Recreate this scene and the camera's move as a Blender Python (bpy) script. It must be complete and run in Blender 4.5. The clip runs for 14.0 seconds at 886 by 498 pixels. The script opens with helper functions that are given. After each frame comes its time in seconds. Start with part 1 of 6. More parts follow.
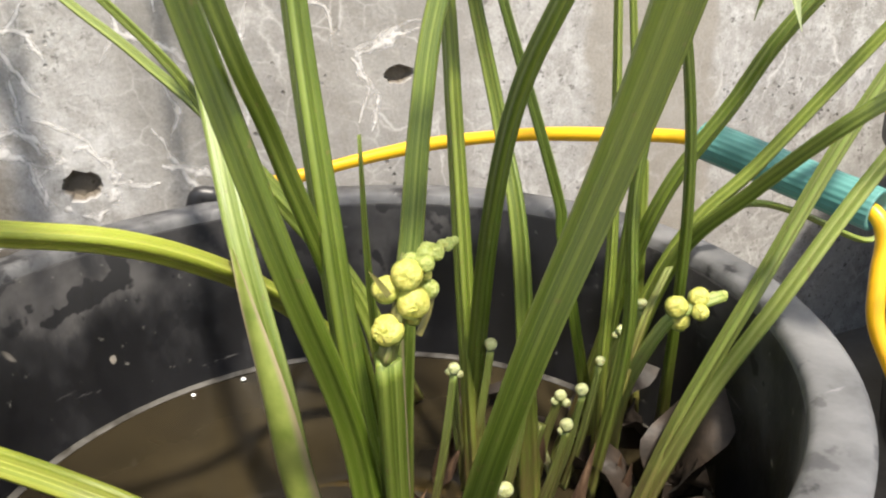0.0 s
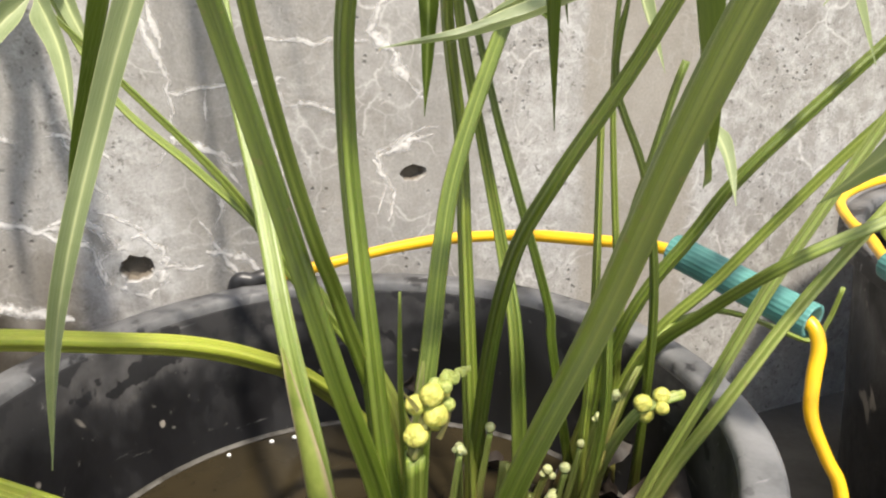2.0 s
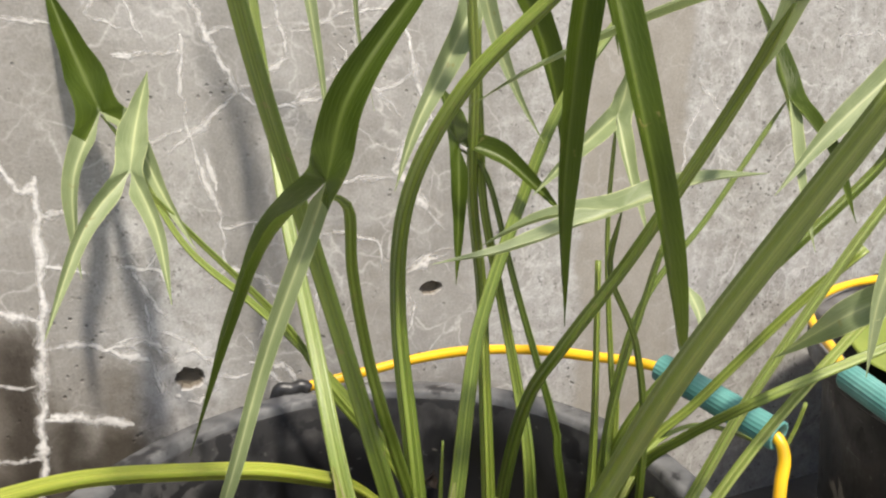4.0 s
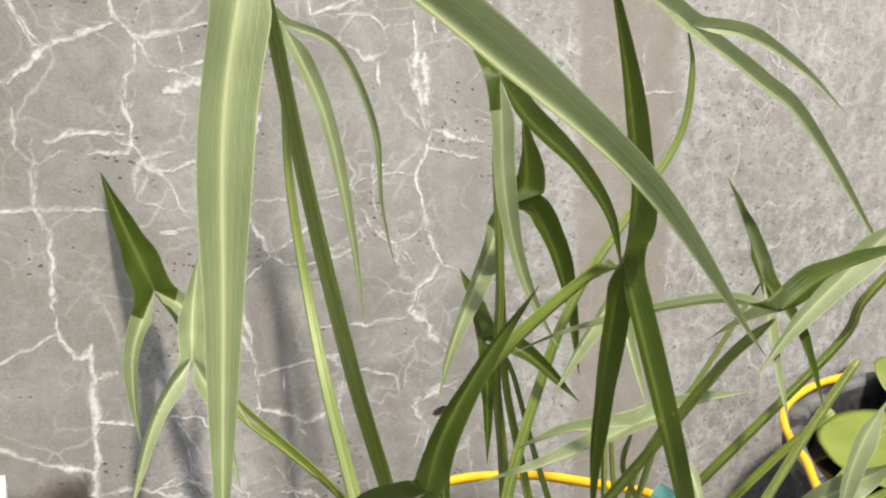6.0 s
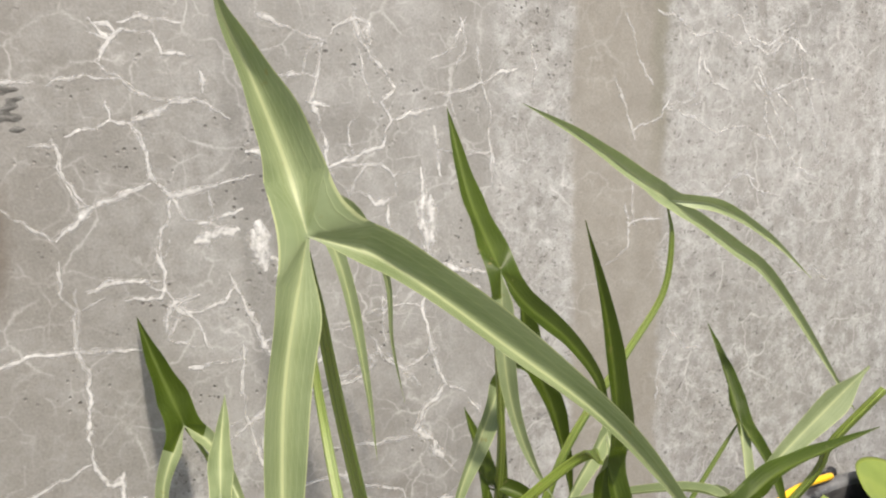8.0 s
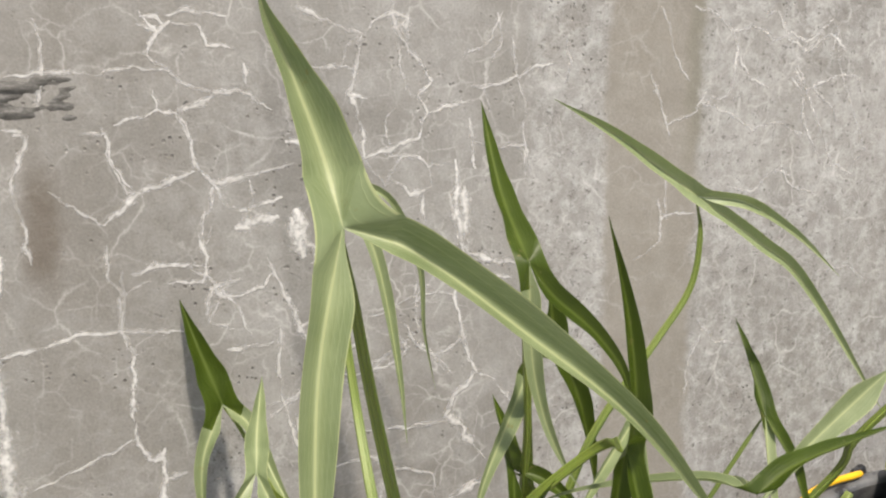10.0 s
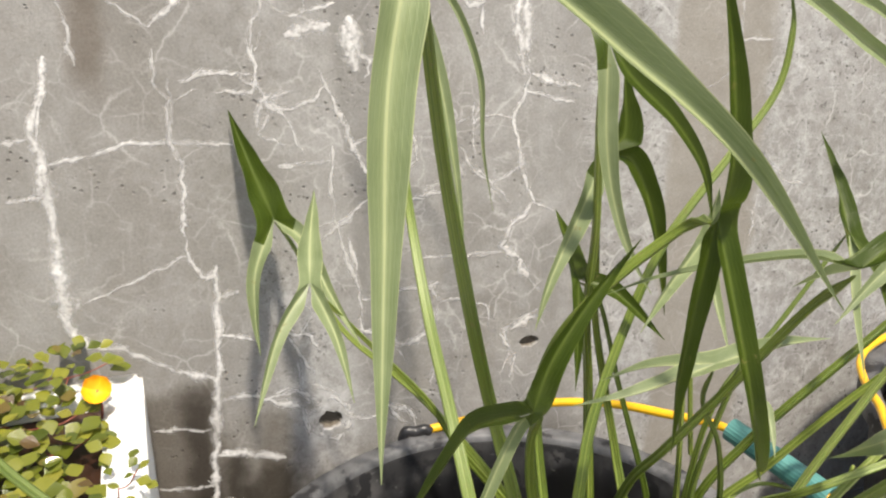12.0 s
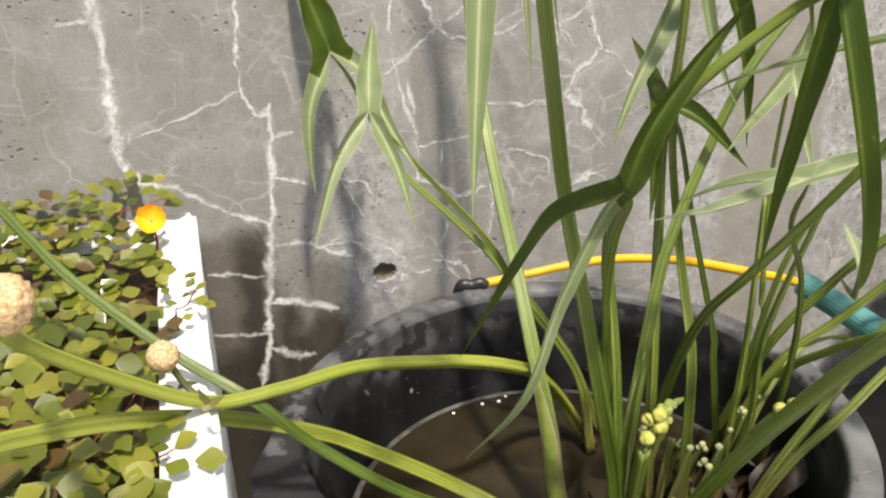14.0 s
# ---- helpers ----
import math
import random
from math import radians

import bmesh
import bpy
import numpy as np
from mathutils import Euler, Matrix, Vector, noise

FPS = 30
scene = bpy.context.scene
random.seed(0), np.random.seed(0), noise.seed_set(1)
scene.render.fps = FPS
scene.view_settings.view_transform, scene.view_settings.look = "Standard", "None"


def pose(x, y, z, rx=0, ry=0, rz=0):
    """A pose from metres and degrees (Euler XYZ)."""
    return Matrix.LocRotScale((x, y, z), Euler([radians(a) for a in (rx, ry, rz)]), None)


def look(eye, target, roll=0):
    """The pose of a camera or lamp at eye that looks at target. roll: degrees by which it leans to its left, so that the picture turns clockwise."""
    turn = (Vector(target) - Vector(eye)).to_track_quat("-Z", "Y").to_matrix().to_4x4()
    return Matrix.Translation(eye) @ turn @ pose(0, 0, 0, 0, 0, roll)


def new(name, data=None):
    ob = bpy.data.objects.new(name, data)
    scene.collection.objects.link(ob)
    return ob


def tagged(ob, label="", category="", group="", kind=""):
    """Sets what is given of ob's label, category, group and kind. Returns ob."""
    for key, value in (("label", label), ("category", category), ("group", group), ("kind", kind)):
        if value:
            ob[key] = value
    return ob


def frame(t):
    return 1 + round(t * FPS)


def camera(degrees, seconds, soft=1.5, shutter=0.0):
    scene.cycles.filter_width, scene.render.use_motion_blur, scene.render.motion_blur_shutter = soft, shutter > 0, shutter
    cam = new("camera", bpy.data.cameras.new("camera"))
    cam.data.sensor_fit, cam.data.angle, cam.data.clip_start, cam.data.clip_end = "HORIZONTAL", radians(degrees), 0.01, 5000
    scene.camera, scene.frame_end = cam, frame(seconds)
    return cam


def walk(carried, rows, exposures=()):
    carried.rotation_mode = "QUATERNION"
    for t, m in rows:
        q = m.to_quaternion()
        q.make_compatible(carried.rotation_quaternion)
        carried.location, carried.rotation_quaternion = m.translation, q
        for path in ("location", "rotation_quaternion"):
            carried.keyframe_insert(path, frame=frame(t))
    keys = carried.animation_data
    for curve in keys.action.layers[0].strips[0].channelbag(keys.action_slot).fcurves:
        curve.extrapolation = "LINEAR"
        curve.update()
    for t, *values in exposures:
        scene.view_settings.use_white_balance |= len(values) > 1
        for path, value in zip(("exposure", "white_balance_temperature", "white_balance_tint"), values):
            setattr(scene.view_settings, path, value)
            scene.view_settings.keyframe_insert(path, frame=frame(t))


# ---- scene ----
# ---- camera ----
cam = camera(55.0, 14.0, soft=2.2)
PATH = [
    (0, (-0.2883, -0.8214, 0.6057), (0.0590, 0.0401, 0.2353), -2.16),
    (0.5, (-0.2981, -0.8287, 0.6192), (0.0538, 0.0364, 0.2617), -1.61),
    (1, (-0.3047, -0.8480, 0.6468), (0.0430, 0.0190, 0.2900), -1.39),
    (1.5, (-0.3218, -0.8777, 0.6743), (0.0350, -0.0103, 0.3273), -0.90),
    (2, (-0.3334, -0.9030, 0.6986), (0.0253, -0.0314, 0.3645), -0.56),
    (2.5, (-0.3468, -0.9265, 0.7295), (0.0131, -0.0512, 0.4066), -0.26),
    (5, (-0.4339, -1.0087, 0.8846), (-0.0445, -0.1235, 0.6297), -1.03),
    (5.5, (-0.4532, -1.0165, 0.9336), (-0.0530, -0.1350, 0.6829), -1.30),
    (6, (-0.4705, -1.0240, 0.9902), (-0.0609, -0.1475, 0.7369), -1.29),
    (6.5, (-0.4812, -1.0362, 1.0456), (-0.0681, -0.1598, 0.7980), -1.36),
    (7, (-0.4854, -1.0494, 1.0851), (-0.0733, -0.1674, 0.8565), -1.35),
    (7.5, (-0.4981, -1.0662, 1.1154), (-0.0797, -0.1803, 0.9150), -1.39),
    (10, (-0.5093, -1.1054, 1.1302), (-0.1321, -0.2040, 0.9174), -0.74),
    (10.5, (-0.4990, -1.0921, 1.1131), (-0.1459, -0.1902, 0.8641), -0.71),
    (11, (-0.5094, -1.0897, 1.0787), (-0.1647, -0.1915, 0.8060), -1.00),
    (11.5, (-0.5166, -1.0765, 1.0538), (-0.1842, -0.1851, 0.7458), -0.77),
    (12, (-0.5193, -1.0717, 1.0242), (-0.2021, -0.1842, 0.6898), -0.75),
    (12.5, (-0.5273, -1.0659, 0.9959), (-0.2232, -0.1860, 0.6308), -0.62),
    (13, (-0.5315, -1.0660, 0.9625), (-0.2427, -0.1903, 0.5757), -0.74),
    (13.5, (-0.5371, -1.0630, 0.9390), (-0.2643, -0.1938, 0.5265), -0.69),
    (14, (-0.5429, -1.0551, 0.9260), (-0.2825, -0.1897, 0.4980), -0.81),
]
walk(cam, [(t, look(eye, target, roll)) for t, eye, target, roll in PATH],
     [(0.0, 0.88), (1.0, 0.85), (2.5, 0.73), (5.0, 0.42), (7.5, 0.40), (10.0, 0.22), (11.5, 0.40), (14.0, 0.36)])

# ---- light ----
world = bpy.data.worlds.new("world")
scene.world = world
world.use_nodes = True
wt = world.node_tree
sky = wt.nodes.new("ShaderNodeTexSky")
sky.sky_type = "NISHITA"
sky.sun_disc = False
SUN_TO = Vector((0.010, -0.44, 0.895)).normalized()
sky.sun_elevation = math.asin(SUN_TO.z)
sky.sun_rotation = math.atan2(SUN_TO.x, SUN_TO.y)
sky.air_density, sky.dust_density, sky.ozone_density = 1.2, 3.5, 1.0
wt.nodes["Background"].inputs[1].default_value = 0.12
wt.links.new(sky.outputs[0], wt.nodes["Background"].inputs[0])
sun = new("sun", bpy.data.lights.new("sun", "SUN"))
sun.data.energy, sun.data.angle, sun.data.color = 4.6, radians(4.0), (1.0, 0.91, 0.785)
sun.matrix_world = look((0, 0, 0), -SUN_TO) @ Matrix.Translation((0, 0, 0))


# ---- helpers for shapes ----
def mesh_of(name, bm, material, smooth=True):
    me = bpy.data.meshes.new(name)
    bm.normal_update()
    bm.to_mesh(me)
    bm.free()
    if smooth:
        me.polygons.foreach_set("use_smooth", [True] * len(me.polygons))
    for m in material if isinstance(material, (list, tuple)) else [material]:
        me.materials.append(m)
    return me


def part(name, bm, material, parent=None, label="", smooth=True):
    ob = new(name, mesh_of(name, bm, material, smooth))
    if parent is not None:
        ob.parent = parent
    return tagged(ob, label=label)


def thing(name, label, category, at=(0, 0, 0), group="", kind=""):
    ob = new(name)
    ob.empty_display_size = 0.05
    ob.location = at
    return tagged(ob, label, category, group, kind)


def lathe(bm, profile, centre, segments=96, wobble=0.0, seed=0):
    """A surface of revolution about the upright through centre; profile: (radius, z), closed if its ends meet."""
    rings = []
    for r, z in profile:
        ring = []
        for k in range(segments):
            a = 2 * math.pi * k / segments
            n = 1 + wobble * noise.noise(Vector((math.cos(a) * 1.5, math.sin(a) * 1.5, seed + z)))
            ring.append(bm.verts.new((centre[0] + r * n * math.cos(a), centre[1] + r * n * math.sin(a), z)))
        rings.append(ring)
    for a, b in zip(rings, rings[1:]):
        for k in range(segments):
            j = (k + 1) % segments
            bm.faces.new((a[k], a[j], b[j], b[k]))
    return rings


def spline(points, n):
    """n + 1 points along a smooth curve through the given ones (Catmull-Rom, by length)."""
    p = [Vector(q) for q in points]
    p = [2 * p[0] - p[1]] + p + [2 * p[-1] - p[-2]]
    dense = []
    for i in range(1, len(p) - 2):
        for s in range(16):
            t = s / 16
            a, b, c, d = p[i - 1], p[i], p[i + 1], p[i + 2]
            dense.append(0.5 * (2 * b + (c - a) * t + (2 * a - 5 * b + 4 * c - d) * t * t + (3 * b - a - 3 * c + d) * t ** 3))
    dense.append(p[-2])
    run = [0.0]
    for a, b in zip(dense, dense[1:]):
        run.append(run[-1] + (b - a).length)
    out, j = [], 0
    for i in range(n + 1):
        want = run[-1] * i / n
        while j < len(run) - 2 and run[j + 1] < want:
            j += 1
        f = (want - run[j]) / max(1e-9, run[j + 1] - run[j])
        out.append(dense[j].lerp(dense[j + 1], min(1, max(0, f))))
    return out


def tube(bm, points, radius, sides=12, n=None, ridge=0.0, flat=1.0, cap=True, side_hint=(0, -1, 0), section=None):
    """A tube along points. radius: a number or a function of 0..1. ridge: depth of the lengthwise ribs; flat: thickness over width;
    section: the outline, as a function of the angle and the place along the tube."""
    n = n or max(6, 5 * len(points))
    c = spline(points, n)
    rings = []
    for i, q in enumerate(c):
        t = (c[min(i + 1, n)] - c[max(i - 1, 0)]).normalized()
        if section or i == 0:
            u = t.cross(Vector(side_hint))
            if u.length < 1e-3:
                u = t.cross(Vector((1, 0, 0)))
        else:
            u = u - u.dot(t) * t
        u.normalize()
        v = u.cross(t).normalized()
        r = radius(i / n) if callable(radius) else radius
        ring = []
        for k in range(sides):
            a = 2 * math.pi * k / sides
            rr = r * (1 + (ridge if k % 2 else -ridge)) * (section(a, i / n) if section else 1.0)
            ring.append(bm.verts.new(q + u * (math.cos(a) * rr) + v * (math.sin(a) * rr * flat)))
        rings.append(ring)
    for a, b in zip(rings, rings[1:]):
        for k in range(sides):
            j = (k + 1) % sides
            bm.faces.new((a[k], a[j], b[j], b[k]))
    if cap:
        bm.faces.new(list(reversed(rings[0])))
        bm.faces.new(rings[-1])
    return rings


def box_into(bm, lo, hi):
    v = [bm.verts.new((x, y, z)) for x in (lo[0], hi[0]) for y in (lo[1], hi[1]) for z in (lo[2], hi[2])]
    for f in ((0, 1, 3, 2), (4, 6, 7, 5), (0, 4, 5, 1), (2, 3, 7, 6), (0, 2, 6, 4), (1, 5, 7, 3)):
        bm.faces.new([v[i] for i in f])


# ---- materials ----
class Mat:
    """A small builder for procedural materials."""

    def __init__(self, name, rough=0.6, metal=0.0):
        self.m = bpy.data.materials.new(name)
        self.m.use_nodes = True
        self.t = self.m.node_tree
        self.b = self.t.nodes["Principled BSDF"]
        self.b.inputs["Roughness"].default_value = rough
        self.b.inputs["Metallic"].default_value = metal
        self.pos = self.node("ShaderNodeTexCoord").outputs["Object"]

    def node(self, kind, **sets):
        nd = self.t.nodes.new(kind)
        for k, v in sets.items():
            if k in nd.inputs:
                nd.inputs[k].default_value = v
        return nd

    def link(self, a, b):
        self.t.links.new(a, b)

    def scaled(self, s, loc=(0, 0, 0)):
        m = self.node("ShaderNodeMapping")
        m.inputs["Scale"].default_value = s
        m.inputs["Location"].default_value = loc
        self.link(self.pos, m.inputs["Vector"])
        return m.outputs[0]

    def noise(self, scale, detail=4, rough=0.55, vec=None, warp=0.0):
        nd = self.node("ShaderNodeTexNoise", Scale=scale, Detail=detail, Roughness=rough, Distortion=warp)
        self.link(vec or self.pos, nd.inputs["Vector"])
        return nd.outputs["Fac"]

    def ramp(self, fac, stops):
        nd = self.node("ShaderNodeValToRGB")
        e = nd.color_ramp.elements
        while len(e) < len(stops):
            e.new(0.5)
        for el, (p, c) in zip(e, stops):
            el.position = p
            el.color = (*c, 1) if isinstance(c, (tuple, list)) else (c, c, c, 1)
        self.link(fac, nd.inputs[0])
        return nd.outputs[0]

    def mix(self, fac, a, b, mode="MIX"):
        nd = self.t.nodes.new("ShaderNodeMix")
        nd.data_type, nd.blend_type = "RGBA", mode
        for i, v in ((0, fac), (6, a), (7, b)):
            if isinstance(v, (int, float)):
                nd.inputs[i].default_value = v if i == 0 else (v, v, v, 1)
            elif isinstance(v, (tuple, list)):
                nd.inputs[i].default_value = (*v, 1)
            else:
                self.link(v, nd.inputs[i])
        return nd.outputs[2]

    def math(self, op, a, b=0.0):
        nd = self.t.nodes.new("ShaderNodeMath")
        nd.operation = op
        for i, v in ((0, a), (1, b)):
            if isinstance(v, (int, float)):
                nd.inputs[i].default_value = v
            else:
                self.link(v, nd.inputs[i])
        return nd.outputs[0]

    def colour(self, c):
        if isinstance(c, (tuple, list)):
            self.b.inputs["Base Color"].default_value = (*c, 1)
        else:
            self.link(c, self.b.inputs["Base Color"])
        return self

    def roughness(self, c):
        self.link(c, self.b.inputs["Roughness"])
        return self

    def span(self, v, lo, hi, soft):
        """1 where v lies between lo and hi, with soft edges."""
        out = None
        for at, op in ((lo, (0.0, 1.0)), (hi, (1.0, 0.0))):
            nd = self.node("ShaderNodeMapRange")
            nd.interpolation_type = "SMOOTHSTEP"
            nd.inputs["From Min"].default_value, nd.inputs["From Max"].default_value = at - soft, at + soft
            nd.inputs["To Min"].default_value, nd.inputs["To Max"].default_value = op
            self.link(v, nd.inputs["Value"])
            out = nd.outputs[0] if out is None else self.math("MULTIPLY", out, nd.outputs[0])
        return out

    def bump(self, height, strength=0.3, distance=0.002):
        nd = self.node("ShaderNodeBump", Strength=strength, Distance=distance)
        self.link(height, nd.inputs["Height"])
        self.link(nd.outputs[0], self.b.inputs["Normal"])
        return self

def concrete():
    m = Mat("old_concrete", 0.9)
    sep = m.node("ShaderNodeSeparateXYZ")
    m.link(m.pos, sep.inputs[0])
    wob = m.math("MULTIPLY", m.math("SUBTRACT", m.noise(16.0, 4, 0.6), 0.5), 0.05)
    px, pz = m.math("ADD", sep.outputs[0], wob), m.math("ADD", sep.outputs[2], m.math("MULTIPLY", wob, 1.3))
    big = m.noise(2.6, 5, 0.6)
    stain = m.noise(1.0, 5, 0.6, m.scaled((9.0, 1.0, 0.9)))
    grain = m.noise(300.0, 3, 0.7)
    mid = m.noise(38.0, 6, 0.68)
    blot = m.noise(13.0, 6, 0.66)
    speck = m.noise(34.0, 7, 0.78)
    pits = m.noise(75.0, 5, 0.72)
    # where the face is coarse, and where it was trowelled smooth
    coarse = m.math("MAXIMUM", m.span(px, 0.09, 0.225, 0.012), m.span(px, 0.40, 9.0, 0.02))
    coarse = m.math("MAXIMUM", coarse, m.math("MULTIPLY", m.ramp(m.noise(4.0, 4, 0.6), [(0.48, 0.0), (0.64, 0.40)]), m.span(px, -9.0, 0.09, 0.02)))
    coarse = m.math("MAXIMUM", coarse, m.math("MULTIPLY", m.span(px, -0.41, -0.285, 0.03), m.span(pz, 0.34, 0.66, 0.05)))
    smooth = m.span(px, 0.225, 0.40, 0.010)
    c = m.ramp(big, [(0.28, (0.205, 0.197, 0.184)), (0.5, (0.275, 0.267, 0.253)), (0.72, (0.340, 0.332, 0.318))])
    c = m.mix(m.ramp(stain, [(0.36, 0.45), (0.52, 0.0)]), c, (0.225, 0.212, 0.193))
    c = m.mix(m.math("MULTIPLY", m.ramp(blot, [(0.46, 0.0), (0.70, 0.60)]), m.math("SUBTRACT", 1.0, smooth)), c, (0.42, 0.416, 0.408))
    c = m.mix(m.math("MULTIPLY", m.ramp(mid, [(0.33, 0.36), (0.45, 0.0)]), m.math("SUBTRACT", 1.0, m.math("MULTIPLY", smooth, 0.8))), c, (0.20, 0.19, 0.175))
    c = m.mix(m.math("MULTIPLY", smooth, 0.75), c, m.ramp(m.noise(20.0, 5), [(0.35, (0.235, 0.215, 0.183)), (0.65, (0.290, 0.270, 0.236))]))
    # coarse skin: pale crumbs and dark pits
    c = m.mix(m.math("MULTIPLY", coarse, m.math("MULTIPLY", m.ramp(speck, [(0.46, 0.0), (0.66, 0.85)]), m.ramp(m.noise(6.0, 4, 0.6), [(0.35, 0.35), (0.62, 1.0)]))), c, (0.54, 0.545, 0.54))
    c = m.mix(m.math("MULTIPLY", coarse, m.ramp(pits, [(0.355, 0.95), (0.425, 0.0)])), c, (0.13, 0.125, 0.115))
    vor = m.node("ShaderNodeTexVoronoi", Scale=95.0)
    m.link(m.pos, vor.inputs["Vector"])
    pore = m.math("MULTIPLY", m.ramp(vor.outputs["Distance"], [(0.12, 1.0), (0.24, 0.0)]), m.ramp(m.noise(10.0, 3), [(0.53, 0.0), (0.62, 1.0)]))
    pore = m.math("MULTIPLY", pore, m.math("SUBTRACT", 1.0, m.math("MULTIPLY", smooth, 0.85)))
    c = m.mix(m.math("MULTIPLY", pore, 0.8), c, (0.085, 0.08, 0.072))
    # fine lime veins in three sizes
    warp = m.node("ShaderNodeVectorMath")
    warp.operation = "MULTIPLY_ADD"
    nz = m.node("ShaderNodeTexNoise", Scale=17.0, Detail=5.0)
    m.link(m.pos, nz.inputs["Vector"])
    m.link(nz.outputs["Color"], warp.inputs[0])
    warp.inputs[1].default_value = (0.06, 0.06, 0.06)
    m.link(m.pos, warp.inputs[2])
    veins = None
    for scale, width, amount in ((10.0, 0.010, 0.62), (23.0, 0.020, 0.38), (44.0, 0.040, 0.12)):
        v = m.node("ShaderNodeTexVoronoi", Scale=scale)
        v.feature = "DISTANCE_TO_EDGE"
        m.link(warp.outputs[0], v.inputs["Vector"])
        line = m.ramp(v.outputs["Distance"], [(0.0, 1.0), (width, 0.5), (width * 2.8, 0.0)])
        keep = m.ramp(m.noise(5.0 + scale * 0.4, 4), [(0.46, 0.0), (0.60, 1.0)])
        line = m.math("MULTIPLY", m.math("MULTIPLY", line, keep), amount)
        veins = line if veins is None else m.math("MAXIMUM", veins, line)
    veins = m.math("MULTIPLY", veins, m.math("SUBTRACT", 1.0, m.math("MULTIPLY", smooth, 0.7)))
    c = m.mix(veins, c, (0.62, 0.61, 0.595))
    # crumbling lime bloom beside the lower tie hole
    bloom = m.math("MULTIPLY", m.span(px, -0.385, -0.275, 0.03), m.span(pz, 0.27, 0.46, 0.04))
    c = m.mix(m.math("MULTIPLY", bloom, m.ramp(m.noise(30.0, 6, 0.7), [(0.42, 0.0), (0.60, 0.75)])), c, (0.56, 0.56, 0.56))
    # a dark upright band; damp: rusty streaks, and wet patches by the tub
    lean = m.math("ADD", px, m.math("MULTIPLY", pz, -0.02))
    # run: x slanted to follow the dark upright band
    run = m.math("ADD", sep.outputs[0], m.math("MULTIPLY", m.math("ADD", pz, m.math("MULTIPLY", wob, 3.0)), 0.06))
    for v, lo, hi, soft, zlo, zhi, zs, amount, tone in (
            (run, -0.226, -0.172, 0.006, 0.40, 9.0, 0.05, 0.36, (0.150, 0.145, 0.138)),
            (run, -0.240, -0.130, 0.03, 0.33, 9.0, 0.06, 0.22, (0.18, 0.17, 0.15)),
            (lean, -0.602, -0.566, 0.014, 0.87, 1.02, 0.05, 0.75, (0.095, 0.068, 0.044)),
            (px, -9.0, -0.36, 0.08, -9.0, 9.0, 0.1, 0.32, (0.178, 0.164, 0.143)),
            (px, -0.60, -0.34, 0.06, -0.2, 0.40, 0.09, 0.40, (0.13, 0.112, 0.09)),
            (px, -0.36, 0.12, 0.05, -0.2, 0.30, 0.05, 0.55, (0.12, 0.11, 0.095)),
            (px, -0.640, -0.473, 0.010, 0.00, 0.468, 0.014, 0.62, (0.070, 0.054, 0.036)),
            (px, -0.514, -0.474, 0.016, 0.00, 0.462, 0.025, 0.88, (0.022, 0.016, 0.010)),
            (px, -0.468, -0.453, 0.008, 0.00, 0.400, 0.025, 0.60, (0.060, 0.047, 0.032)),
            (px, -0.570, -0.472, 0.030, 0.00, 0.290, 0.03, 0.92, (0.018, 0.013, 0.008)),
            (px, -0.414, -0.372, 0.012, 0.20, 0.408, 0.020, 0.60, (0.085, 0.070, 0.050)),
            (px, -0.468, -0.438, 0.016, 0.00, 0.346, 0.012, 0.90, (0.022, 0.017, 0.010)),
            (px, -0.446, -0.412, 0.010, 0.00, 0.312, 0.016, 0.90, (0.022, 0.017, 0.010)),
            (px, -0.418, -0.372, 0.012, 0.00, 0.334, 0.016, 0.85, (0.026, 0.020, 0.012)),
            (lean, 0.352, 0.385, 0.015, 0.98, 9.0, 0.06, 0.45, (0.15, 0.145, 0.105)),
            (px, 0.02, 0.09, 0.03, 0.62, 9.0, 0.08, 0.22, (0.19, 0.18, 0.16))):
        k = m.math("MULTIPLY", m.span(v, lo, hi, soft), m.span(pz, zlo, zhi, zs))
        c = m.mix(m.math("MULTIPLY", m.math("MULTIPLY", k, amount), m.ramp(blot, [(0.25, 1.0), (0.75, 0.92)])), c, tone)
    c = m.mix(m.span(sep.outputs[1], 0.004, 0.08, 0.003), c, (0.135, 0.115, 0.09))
    m.colour(m.mix(1.0, c, m.ramp(grain, [(0.25, 0.83), (0.75, 1.17)]), "MULTIPLY"))
    h = m.math("ADD", m.math("MULTIPLY", grain, 0.35), m.math("SUBTRACT", mid, m.math("MULTIPLY", pore, 1.5)))
    h = m.math("ADD", h, m.math("MULTIPLY", m.math("MULTIPLY", speck, coarse), 1.4))
    return m.bump(h, 0.5, 0.003).m


